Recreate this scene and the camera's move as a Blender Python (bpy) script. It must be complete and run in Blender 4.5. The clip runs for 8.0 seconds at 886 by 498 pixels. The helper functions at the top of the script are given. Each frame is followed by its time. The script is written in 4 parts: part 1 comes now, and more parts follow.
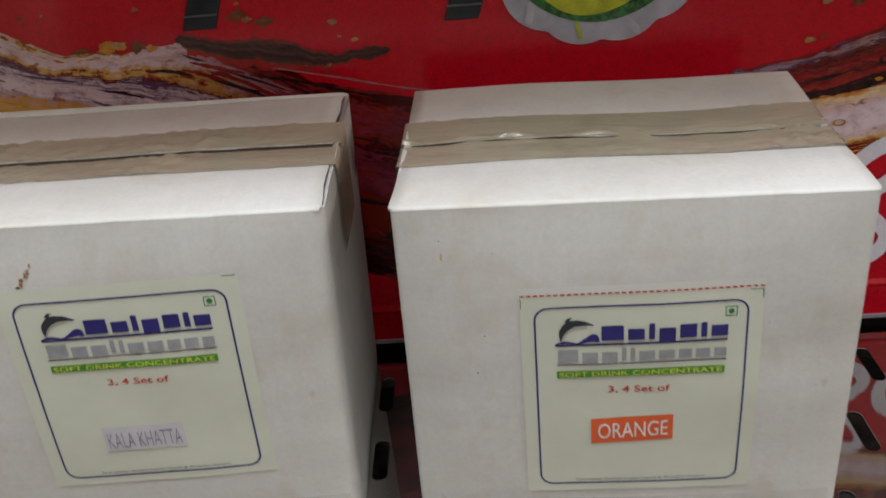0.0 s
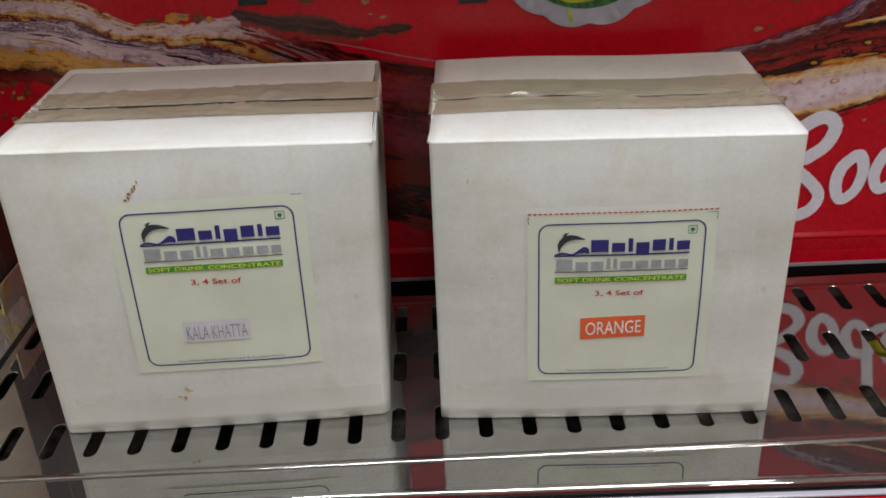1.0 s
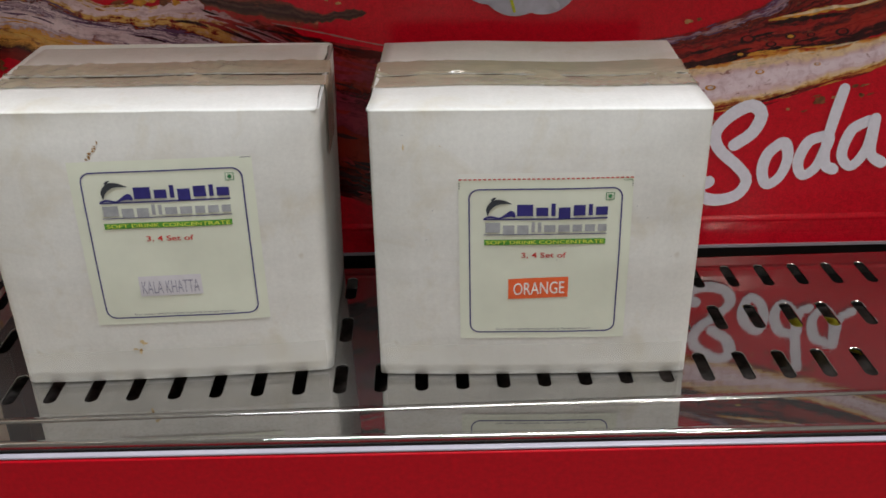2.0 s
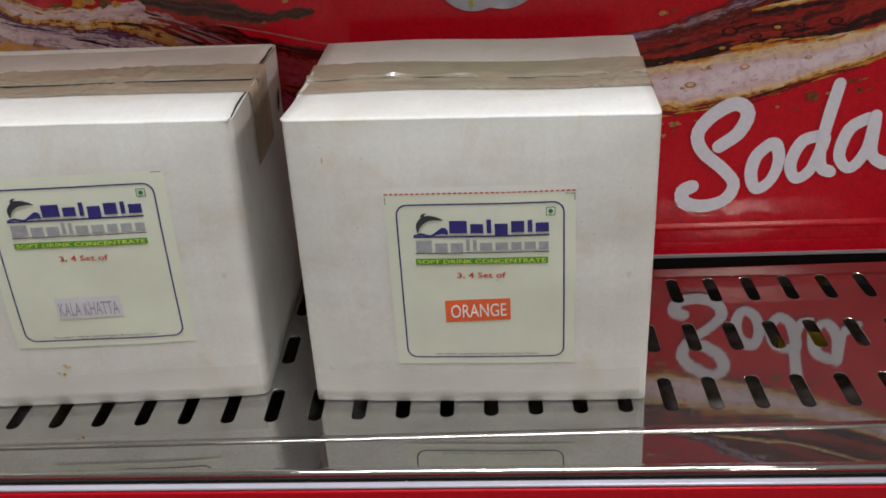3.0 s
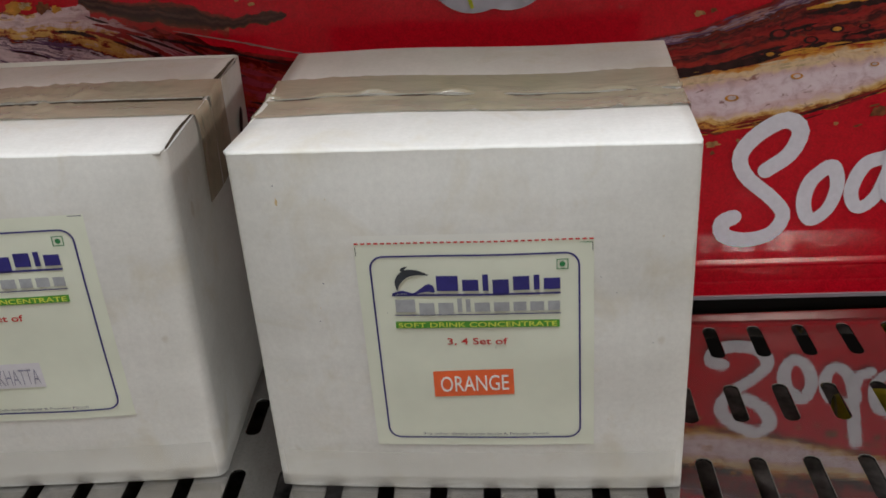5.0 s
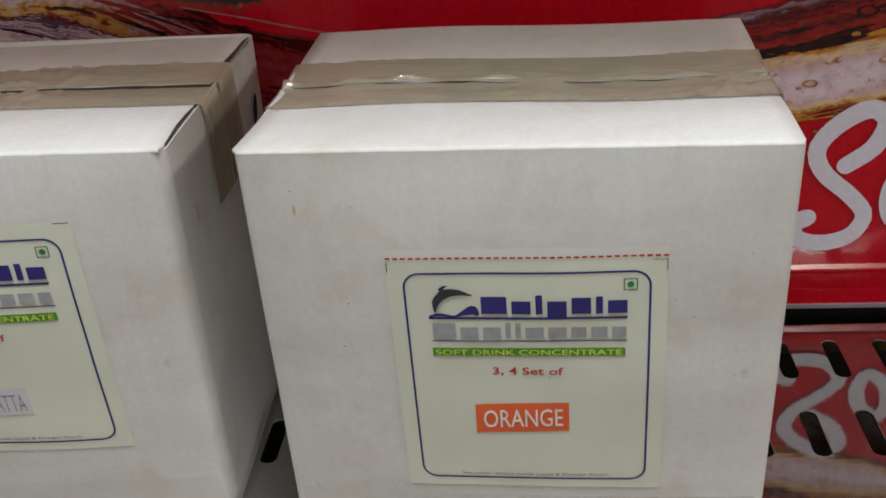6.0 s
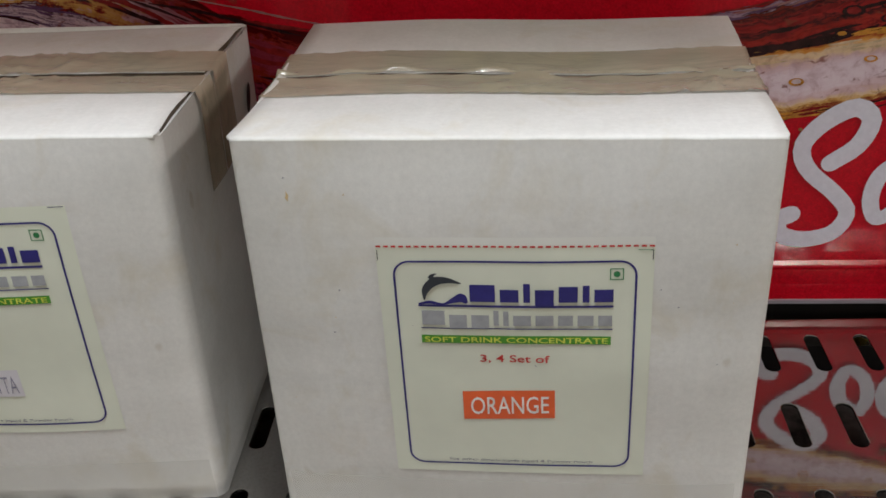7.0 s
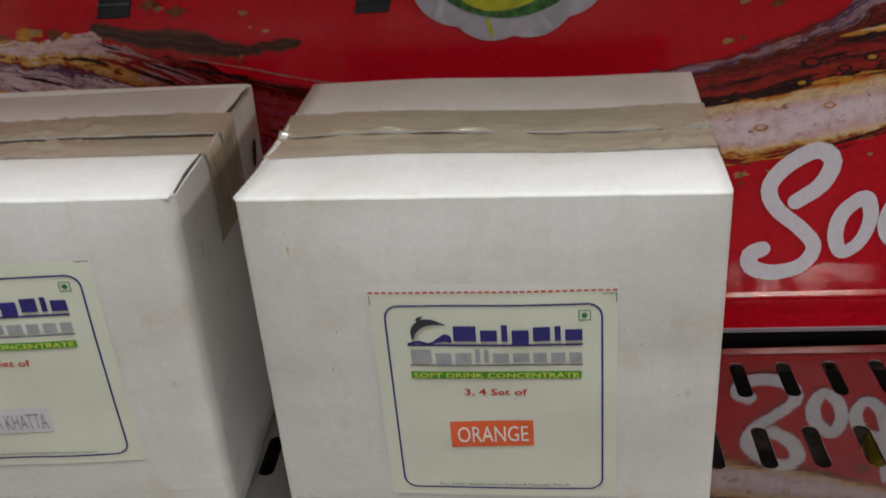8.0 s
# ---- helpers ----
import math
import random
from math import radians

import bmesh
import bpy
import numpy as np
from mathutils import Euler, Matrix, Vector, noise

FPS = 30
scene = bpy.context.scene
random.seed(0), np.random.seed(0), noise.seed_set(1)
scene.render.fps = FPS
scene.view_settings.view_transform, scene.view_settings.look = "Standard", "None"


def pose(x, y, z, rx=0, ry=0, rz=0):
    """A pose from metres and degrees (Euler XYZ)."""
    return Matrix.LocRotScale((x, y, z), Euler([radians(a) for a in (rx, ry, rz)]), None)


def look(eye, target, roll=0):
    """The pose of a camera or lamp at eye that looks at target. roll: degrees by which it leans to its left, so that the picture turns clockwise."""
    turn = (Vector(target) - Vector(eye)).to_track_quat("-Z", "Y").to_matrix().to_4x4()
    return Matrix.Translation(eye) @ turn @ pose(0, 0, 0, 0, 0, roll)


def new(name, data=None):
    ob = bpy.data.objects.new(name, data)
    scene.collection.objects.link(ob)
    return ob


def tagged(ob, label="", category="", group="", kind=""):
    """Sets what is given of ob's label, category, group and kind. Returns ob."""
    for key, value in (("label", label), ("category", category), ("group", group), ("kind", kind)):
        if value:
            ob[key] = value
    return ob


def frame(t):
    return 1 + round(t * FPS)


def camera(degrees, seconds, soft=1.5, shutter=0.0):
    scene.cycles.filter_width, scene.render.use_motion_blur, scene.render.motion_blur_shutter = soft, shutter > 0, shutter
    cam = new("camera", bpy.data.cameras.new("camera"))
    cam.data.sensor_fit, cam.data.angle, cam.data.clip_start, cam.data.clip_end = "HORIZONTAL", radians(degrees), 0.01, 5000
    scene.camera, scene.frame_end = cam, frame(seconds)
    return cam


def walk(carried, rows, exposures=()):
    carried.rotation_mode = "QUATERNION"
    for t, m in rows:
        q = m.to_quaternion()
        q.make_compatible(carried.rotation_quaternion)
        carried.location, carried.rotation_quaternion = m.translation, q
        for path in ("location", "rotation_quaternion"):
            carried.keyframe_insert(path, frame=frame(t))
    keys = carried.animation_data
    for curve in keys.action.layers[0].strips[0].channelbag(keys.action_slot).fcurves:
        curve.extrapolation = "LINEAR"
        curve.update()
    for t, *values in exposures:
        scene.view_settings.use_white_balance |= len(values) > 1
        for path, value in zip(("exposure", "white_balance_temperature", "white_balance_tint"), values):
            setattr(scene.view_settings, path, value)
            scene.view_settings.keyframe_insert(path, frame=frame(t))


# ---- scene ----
cam = camera(49.8, 8.0, soft=1.6, shutter=0.3)
PATH = [
    (0, (0.0482, -0.364, 0.3614), (-0.0785, 1.3942, -0.5834), -5.34),
    (0.3, (0.0392, -0.4007, 0.3589), (-0.0416, 1.3548, -0.5961), -3.88),
    (0.5, (0.0302, -0.4247, 0.3553), (-0.0567, 1.3238, -0.6117), -3.37),
    (0.7, (0.0226, -0.4482, 0.3539), (-0.0506, 1.3031, -0.6092), -2.78),
    (1, (0.0161, -0.4838, 0.3753), (-0.0223, 1.2857, -0.556), -2.83),
    (1.2, (0.0161, -0.5031, 0.3737), (-0.0078, 1.2843, -0.5232), -2.36),
    (1.5, (0.02, -0.5311, 0.3765), (0.0041, 1.2521, -0.529), -2.61),
    (1.7, (0.0271, -0.5436, 0.3729), (0.0408, 1.2416, -0.5286), -1.46),
    (2.8, (0.115, -0.496, 0.357), (-0.016, 1.276, -0.561), -3.2),
    (3, (0.1227, -0.485, 0.3578), (-0.0173, 1.2845, -0.5639), -3.62),
    (3.3, (0.1224, -0.4618, 0.3591), (0.0141, 1.3159, -0.5508), -4.06),
    (3.5, (0.1294, -0.4534, 0.3604), (-0.0183, 1.3219, -0.5487), -4.41),
    (3.7, (0.1261, -0.4377, 0.3567), (-0.026, 1.343, -0.541), -4.62),
    (4, (0.134, -0.4203, 0.3548), (-0.047, 1.351, -0.556), -5.05),
    (4.2, (0.136, -0.4128, 0.3478), (-0.0437, 1.3568, -0.5666), -4.78),
    (5.3, (0.129, -0.3557, 0.3325), (-0.0716, 1.4065, -0.5918), -4.43),
    (5.5, (0.1221, -0.3361, 0.3338), (-0.1187, 1.4184, -0.5954), -5.28),
    (5.8, (0.1249, -0.3147, 0.3259), (-0.1255, 1.4287, -0.6216), -5.45),
    (6, (0.1175, -0.3162, 0.318), (-0.1134, 1.4232, -0.6419), -4.97),
    (6.2, (0.1193, -0.3061, 0.3184), (-0.0991, 1.4225, -0.6636), -5.38),
    (6.5, (0.126, -0.3043, 0.3237), (-0.0496, 1.4407, -0.6376), -4.91),
    (6.7, (0.1227, -0.3095, 0.3299), (-0.0744, 1.4259, -0.6445), -5.09),
    (7, (0.1174, -0.3231, 0.318), (-0.089, 1.4154, -0.649), -3.82),
    (7.2, (0.1204, -0.3217, 0.3198), (-0.0721, 1.4122, -0.6583), -3.66),
    (7.5, (0.1251, -0.3281, 0.3205), (-0.0654, 1.4169, -0.638), -3.56),
    (7.7, (0.1288, -0.3305, 0.3272), (-0.0782, 1.4082, -0.6392), -4.19),
    (8, (0.1342, -0.3529, 0.3471), (-0.1001, 1.4025, -0.5822), -5.1),
]
GAIN = [(0.0, -0.20), (0.5, -0.11), (1.0, -0.03), (1.5, 0.0), (3.0, 0.0), (3.5, -0.07), (4.0, -0.12), (5.5, -0.18), (6.5, -0.18), (7.5, -0.15), (8.0, -0.17)]
walk(cam, [(t, look(eye, target, roll)) for t, eye, target, roll in PATH], [(t, stops, 6600, 13) for t, stops in GAIN])

# ---- light ----
world = bpy.data.worlds.new("world")
world.use_nodes = True
world.node_tree.nodes["Background"].inputs[0].default_value = (0.8, 0.85, 1.0, 1)
world.node_tree.nodes["Background"].inputs[1].default_value = 0.05
scene.world = world


def area_lamp(name, eye, target, width, height, watts, colour):
    data = bpy.data.lights.new(name, "AREA")
    data.shape, data.size, data.size_y = "RECTANGLE", width, height
    data.energy, data.color = watts, colour
    ob = new(name, data)
    ob.matrix_world = look(eye, target)
    return ob


# a ceiling tube just in front of the machine and a wall tube across the room
area_lamp("ceiling_tube_lamp", (0.15, -0.24, 1.70), (0.10, -0.14, 0.0), 1.2, 0.12, 36.0, (0.86, 0.945, 1.0))
area_lamp("wall_lamp", (1.10, -2.93, 1.60), (0.3, 0.2, 0.0), 0.32, 0.10, 10.0, (1.0, 0.95, 0.88))
# fill lamp with no known source, added to brighten back flaps and panel
area_lamp("added_fill_lamp", (0.26, -0.80, 1.85), (0.05, 0.1, 0.1), 0.5, 0.26, 6.2, (1.0, 0.94, 0.87))
area_lamp("side_lamp", (2.40, -0.45, 1.30), (-0.05, 0.05, 0.1), 0.22, 0.22, 12.5, (1.0, 0.96, 0.90))


# ---- materials ----
def material(name, rough=0.5, metal=0.0, colour=(0.5, 0.5, 0.5), spec=0.5):
    m = bpy.data.materials.new(name)
    m.use_nodes = True
    b = m.node_tree.nodes["Principled BSDF"]
    b.inputs["Base Color"].default_value = (*colour, 1)
    b.inputs["Roughness"].default_value = rough
    b.inputs["Metallic"].default_value = metal
    b.inputs["Specular IOR Level"].default_value = spec
    return m, m.node_tree, b


def add(nt, kind, **sockets):
    n = nt.nodes.new(kind)
    for key, value in sockets.items():
        n.inputs[key.replace("_", " ")].default_value = value
    return n


def coords(nt, scale=(1, 1, 1), which="Object", turn=0.0):
    tc = nt.nodes.new("ShaderNodeTexCoord")
    mp = nt.nodes.new("ShaderNodeMapping")
    mp.inputs["Scale"].default_value = scale
    mp.inputs["Rotation"].default_value = (0, 0, turn)
    nt.links.new(tc.outputs[which], mp.inputs["Vector"])
    return mp.outputs["Vector"]


def grain(nt, vec, scale, detail=4.0, rough=0.6, distortion=0.0):
    n = add(nt, "ShaderNodeTexNoise", Scale=scale, Detail=detail, Roughness=rough, Distortion=distortion)
    nt.links.new(vec, n.inputs["Vector"])
    return n.outputs["Fac"]


def ramp(nt, fac, stops, mode="LINEAR"):
    r = nt.nodes.new("ShaderNodeValToRGB")
    r.color_ramp.interpolation = mode
    e = r.color_ramp.elements
    while len(e) < len(stops):
        e.new(0.5)
    for el, (p, c) in zip(e, stops):
        el.position = p
        el.color = (*c, 1) if len(c) == 3 else c
    nt.links.new(fac, r.inputs["Fac"])
    return r.outputs["Color"]


def blend(nt, fac, a, b, mode="MIX"):
    n = nt.nodes.new("ShaderNodeMix")
    n.data_type, n.blend_type = "RGBA", mode
    for sock, v in ((n.inputs[0], fac), (n.inputs[6], a), (n.inputs[7], b)):
        if isinstance(v, (int, float)):
            sock.default_value = v
        elif isinstance(v, tuple):
            sock.default_value = (*v, 1)
        else:
            nt.links.new(v, sock)
    return n.outputs[2]


def maths(nt, op, a, b=0.0, c=0.0):
    n = nt.nodes.new("ShaderNodeMath")
    n.operation = op
    for sock, v in zip(n.inputs, (a, b, c)):
        if isinstance(v, (int, float)):
            sock.default_value = v
        else:
            nt.links.new(v, sock)
    return n.outputs[0]


def bump(nt, bsdf, height, strength=0.2, distance=0.001):
    n = add(nt, "ShaderNodeBump", Strength=strength, Distance=distance)
    nt.links.new(height, n.inputs["Height"])
    nt.links.new(n.outputs["Normal"], bsdf.inputs["Normal"])


def grey(v):
    return (v, v, v)


def make_card(name):
    m, nt, b = material(name, 0.62, spec=0.3)
    v = coords(nt)
    soft = grain(nt, v, 14, 3)
    fine = grain(nt, v, 420, 3, 0.7)
    flute = coords(nt, (190, 4, 6))
    lines = grain(nt, flute, 1.0, 2)
    col = ramp(nt, soft, [(0.3, (0.69, 0.68, 0.645)), (0.7, (0.78, 0.775, 0.75))])
    col = blend(nt, 0.25, col, ramp(nt, fine, [(0.3, grey(0.62)), (0.7, grey(0.95))]), "MULTIPLY")
    col = blend(nt, 0.05, col, ramp(nt, lines, [(0.35, grey(0.6)), (0.65, grey(1.0))]), "MULTIPLY")
    spots = grain(nt, v, 62, 2, 0.4)
    col = blend(nt, ramp(nt, spots, [(0.755, grey(0)), (0.80, grey(0.3))]), col, (0.36, 0.27, 0.15))
    # faint yellowed handling stains and soft scuffs
    stain = grain(nt, v, 23, 4, 0.65, 0.8)
    col = blend(nt, ramp(nt, stain, [(0.52, grey(0)), (0.72, grey(0.42))]), col, (0.56, 0.50, 0.37))
    scuff = grain(nt, coords(nt, (9, 30, 38)), 1.0, 4, 0.7, 0.6)
    col = blend(nt, 0.22, col, ramp(nt, scuff, [(0.34, grey(0.72)), (0.60, grey(1.0))]), "MULTIPLY")
    nt.links.new(col, b.inputs["Base Color"])
    h = maths(nt, "ADD", fine, maths(nt, "MULTIPLY", lines, 0.8))
    bump(nt, b, h, 0.12, 0.0006)
    return m


CARD = make_card("white_cardboard")
# raw edge brown, darkened so the open seams read as shaded gaps
m, nt, b = material("darkened_raw_edge", 0.8, colour=(0.36, 0.29, 0.20))
nt.links.new(ramp(nt, grain(nt, coords(nt), 300), [(0.3, (0.05, 0.035, 0.022)), (0.7, (0.12, 0.09, 0.06))]), b.inputs["Base Color"])
DARKENED_RAW = m


def make_tape(name, body, alpha):
    m, nt, b = material(name, 0.1, spec=0.8)
    v = coords(nt, (1, 1, 1))
    crumple = grain(nt, coords(nt, (26, 90, 60)), 1.0, 4, 0.6, 1.2)
    fine = grain(nt, v, 260, 3)
    nt.links.new(ramp(nt, crumple, [(0.3, tuple(c * 0.85 for c in body)), (0.7, tuple(min(1, c * 1.15) for c in body))]), b.inputs["Base Color"])
    nt.links.new(ramp(nt, grain(nt, v, 45), [(0.3, grey(0.05)), (0.75, grey(0.20))]), b.inputs["Roughness"])
    b.inputs["Alpha"].default_value = alpha
    h = maths(nt, "ADD", crumple, maths(nt, "MULTIPLY", fine, 0.12))
    bump(nt, b, h, 0.5, 0.0012)
    return m


TAPE = make_tape("brown_packing_tape", (0.45, 0.395, 0.285), 0.74)
CLEAR = make_tape("clear_packing_tape", (0.80, 0.78, 0.72), 0.2)
CLEAR.node_tree.nodes["Principled BSDF"].inputs["Specular IOR Level"].default_value = 0.2
CLEAR.node_tree.nodes["Bump"].inputs["Strength"].default_value = 0.04


def plain(name, colour, rough=0.5, wear=0.15, scale=160, spec=0.4):
    m, nt, b = material(name, rough, spec=spec)
    f = grain(nt, coords(nt), scale, 3)
    lo, hi = tuple(c * (1 - wear) for c in colour), tuple(min(1, c * (1 + wear)) for c in colour)
    nt.links.new(ramp(nt, f, [(0.3, lo), (0.7, hi)]), b.inputs["Base Color"])
    return m


PAPER = plain("pale_green_label_paper", (0.68, 0.705, 0.595), 0.5, 0.04, 40)
PAPER_WHITE = plain("white_paper_strip", (0.70, 0.70, 0.66), 0.5, 0.04, 40)
NAVY = plain("navy_print", (0.030, 0.026, 0.17), 0.45)
INK = plain("black_print", (0.035, 0.04, 0.05), 0.45)
GREY_INK = plain("grey_print", (0.10, 0.10, 0.15), 0.45)
FAINT_INK = plain("faded_grey_print", (0.27, 0.26, 0.34), 0.45)
WORD_GREY = plain("half_tone_grey_print", (0.33, 0.34, 0.36), 0.45)
GREEN_INK = plain("green_print", (0.07, 0.28, 0.03), 0.45)
GREEN_DARK = plain("dark_green_print", (0.03, 0.20, 0.07), 0.45)
YELLOW_INK = plain("yellow_print", (0.62, 0.68, 0.10), 0.45)
RED_INK = plain("red_print", (0.55, 0.035, 0.03), 0.45)
ORANGE_PAPER = plain("orange_sticker_paper", (0.80, 0.13, 0.035), 0.45, 0.06)
WHITE_INK = plain("white_print", (0.80, 0.76, 0.72), 0.45)
LILAC_PAPER = plain("lilac_white_sticker_paper", (0.64, 0.62, 0.66), 0.4, 0.05)
STAIN = plain("brown_stain", (0.30, 0.16, 0.045), 0.5, 0.4, 500)
STAIN_PALE = plain("pale_rust_stain", (0.58, 0.44, 0.24), 0.6, 0.2, 300)
# flat black stands in for the shade of gaps and recesses
BLACK = plain("black_shade_paint", (0.012, 0.011, 0.011), 0.6, 0.3, 30)


def make_steel(name, rough, tint):
    m, nt, b = material(name, rough, 0.955)
    brush = grain(nt, coords(nt, (3, 260, 260)), 1.0, 3)
    smear = grain(nt, coords(nt), 24, 4, 0.65)
    col = ramp(nt, smear, [(0.25, tuple(c * 0.80 for c in tint)), (0.75, tint)])
    dust = grain(nt, coords(nt), 520, 3, 0.7)
    col = blend(nt, 0.22, col, ramp(nt, dust, [(0.34, grey(0.45)), (0.52, grey(1.0))]), "MULTIPLY")
    nt.links.new(col, b.inputs["Base Color"])
    r = maths(nt, "ADD", maths(nt, "MULTIPLY", smear, rough * 1.0), maths(nt, "MULTIPLY", brush, rough * 0.5))
    nt.links.new(r, b.inputs["Roughness"])
    bump(nt, b, maths(nt, "ADD", brush, maths(nt, "MULTIPLY", smear, 3.0)), 0.035, 0.0004)
    return m


STEEL = make_steel("polished_stainless_steel", 0.06, (0.53, 0.515, 0.50))
MIRROR = make_steel("mirror_stainless_steel", 0.018, (0.50, 0.485, 0.47))
MIRROR.node_tree.nodes["Bump"].inputs["Strength"].default_value = 0.008
STEEL_DARK = make_steel("dull_stainless_steel", 0.22, (0.42, 0.40, 0.38))


m, nt, b = material("dull_steel_wall", 0.34, 0.0)
nt.links.new(ramp(nt, grain(nt, coords(nt, (2, 6, 60)), 1.0, 4), [(0.3, (0.82, 0.73, 0.58)), (0.7, (0.92, 0.84, 0.70))]), b.inputs["Base Color"])
STEEL_WALL = m

m, nt, b = material("crumpled_bright_steel", 0.38, 0.7)
v = coords(nt)
dents = grain(nt, v, 90, 3, 0.5, 0.4)
# yellow blotches in the base colour stand for yellow glints
nt.links.new(ramp(nt, grain(nt, v, 38, 2), [(0.50, (0.70, 0.67, 0.61)), (0.60, (0.80, 0.70, 0.26)), (0.68, (0.62, 0.60, 0.55))]), b.inputs["Base Color"])
bump(nt, b, dents, 0.8, 0.004)
CRUMPLED = m


def make_red(name):
    m, nt, b = material(name, 0.22, spec=0.35)
    v = coords(nt)
    big = grain(nt, v, 5, 3)
    fine = grain(nt, v, 700, 2)
    col = ramp(nt, big, [(0.3, (0.63, 0.006, 0.020)), (0.7, (0.75, 0.008, 0.026))])
    col = blend(nt, 0.4, col, ramp(nt, fine, [(0.35, grey(0.5)), (0.65, grey(1.0))]), "MULTIPLY")
    col = blend(nt, 0.5, col, ramp(nt, grain(nt, v, 210, 4, 0.7), [(0.36, grey(0.65)), (0.56, grey(1.0))]), "MULTIPLY")
    nt.links.new(col, b.inputs["Base Color"])
    nt.links.new(ramp(nt, grain(nt, v, 30), [(0.3, grey(0.10)), (0.7, grey(0.19))]), b.inputs["Roughness"])
    bump(nt, b, maths(nt, "ADD", grain(nt, v, 1100, 2), maths(nt, "MULTIPLY", grain(nt, v, 240, 2), 1.5)), 0.12, 0.0003)
    return m


RED = make_red("glossy_red_vinyl")


APRON_RED = plain("dark_red_apron_paint", (0.54, 0.004, 0.014), 0.3, 0.12, 260, 0.2)


def gloss_like_vinyl(nt, b):
    v = coords(nt)
    b.inputs["Specular IOR Level"].default_value = 0.4
    nt.links.new(ramp(nt, grain(nt, v, 30), [(0.3, grey(0.10)), (0.7, grey(0.19))]), b.inputs["Roughness"])
    bump(nt, b, maths(nt, "ADD", grain(nt, v, 1100, 2), maths(nt, "MULTIPLY", grain(nt, v, 240, 2), 1.5)), 0.12, 0.0003)


def make_splash(name, bands, stretch, darken=(1.0, 1.0, 1.0), chaos=1.0, hair=0.9, turn_at=0.42):
    """Streaky print that follows the flow: u runs along the splash, v across it."""
    m, nt, b = material(name)
    tc = nt.nodes.new("ShaderNodeTexCoord")
    sep = nt.nodes.new("ShaderNodeSeparateXYZ")
    nt.links.new(tc.outputs["UV"], sep.inputs[0])
    wave = grain(nt, coords(nt, (stretch[0], stretch[1], 1), "UV"), 1.0, 2, 0.5, 0.4)
    streak = grain(nt, coords(nt, (stretch[0] * 2.6, stretch[1] * 4.4, 1), "UV"), 1.0, 5, 0.6, 1.0)
    fine = grain(nt, coords(nt, (stretch[0] * 7.0, stretch[1] * 10.0, 1), "UV"), 1.0, 4, 0.6, 0.9)
    speck = grain(nt, coords(nt, (1, 1, 1)), 130, 5, 0.7, 0.6)
    across = sep.outputs["Y"]
    for source, amount in ((wave, 0.6), (streak, 0.36), (fine, 0.34), (speck, 0.34)):
        across = maths(nt, "ADD", across, maths(nt, "MULTIPLY", maths(nt, "SUBTRACT", source, 0.5), amount * chaos))
    col = ramp(nt, across, bands)
    col = blend(nt, hair, col, ramp(nt, streak, [(0.30, (0.12, 0.04, 0.05)), (0.40, (0.75, 0.6, 0.62)), (0.46, grey(1.0))]), "MULTIPLY")
    col = blend(nt, 0.6 * hair, col, ramp(nt, maths(nt, "MULTIPLY", maths(nt, "ADD", speck, fine), 0.5), [(0.40, (0.30, 0.10, 0.08)), (0.49, grey(1.0))]), "MULTIPLY")
    col = blend(nt, 0.5, col, ramp(nt, speck, [(0.33, (0.55, 0.36, 0.40)), (0.5, (0.92, 0.86, 0.90)), (0.65, grey(1.0))]), "MULTIPLY")
    beads = grain(nt, coords(nt, (1, 1, 2.2)), 88, 3, 0.55, 0.8)
    col = blend(nt, ramp(nt, beads, [(0.63, grey(0)), (0.70, grey(0.75))]), col, (0.22, 0.05, 0.03))
    # the print turns to dark cola along the flow
    along = maths(nt, "ADD", sep.outputs["X"], maths(nt, "MULTIPLY", maths(nt, "SUBTRACT", streak, 0.5), 0.5))
    col = blend(nt, ramp(nt, along, [(turn_at, grey(0)), (turn_at + 0.28, grey(1.0))]), col, blend(nt, 1.0, col, darken, "MULTIPLY"))
    nt.links.new(col, b.inputs["Base Color"])
    gloss_like_vinyl(nt, b)
    return m


LILAC, CREAM, AMBER = (0.88, 0.75, 0.83), (0.86, 0.66, 0.42), (0.76, 0.36, 0.07)
MAROON, DARK, PURPLE = (0.24, 0.018, 0.016), (0.045, 0.012, 0.014), (0.14, 0.07, 0.15)
BROWN, PINK = (0.26, 0.030, 0.018), (0.76, 0.55, 0.58)
GOLD, MAUVE, RED_BROWN = (0.74, 0.44, 0.12), (0.52, 0.38, 0.46), (0.34, 0.025, 0.022)
ROSE = (0.88, 0.72, 0.78)
SPLASH_LEFT = make_splash("cola_splash_print_pale", [
    (0.00, MAROON), (0.14, DARK), (0.24, AMBER), (0.33, GOLD), (0.41, AMBER), (0.45, MAUVE), (0.52, ROSE), (0.58, ROSE), (0.62, MAUVE), (0.645, PURPLE),
    (0.665, ROSE), (0.70, MAUVE), (0.725, DARK), (0.75, RED_BROWN), (0.775, GOLD), (0.80, GOLD), (0.83, PINK), (0.87, ROSE), (0.92, PINK), (0.955, ROSE), (0.98, GOLD), (1.00, BROWN)], (1.9, 3.0, 1), (0.30, 0.040, 0.065), 0.62, 0.18, 0.40)
SPLASH_RIGHT = make_splash("pale_pink_splash_print", [
    (0.00, BROWN), (0.05, AMBER), (0.09, BROWN), (0.13, GOLD), (0.19, CREAM), (0.26, PINK), (0.38, LILAC), (0.60, LILAC), (0.70, PINK), (0.79, CREAM), (0.86, CREAM), (0.92, AMBER), (0.97, (0.50, 0.12, 0.03)), (1.00, (0.40, 0.05, 0.02))],
    (3.5, 2.2, 1), (1.0, 1.0, 1.0), 0.40, 0.06)
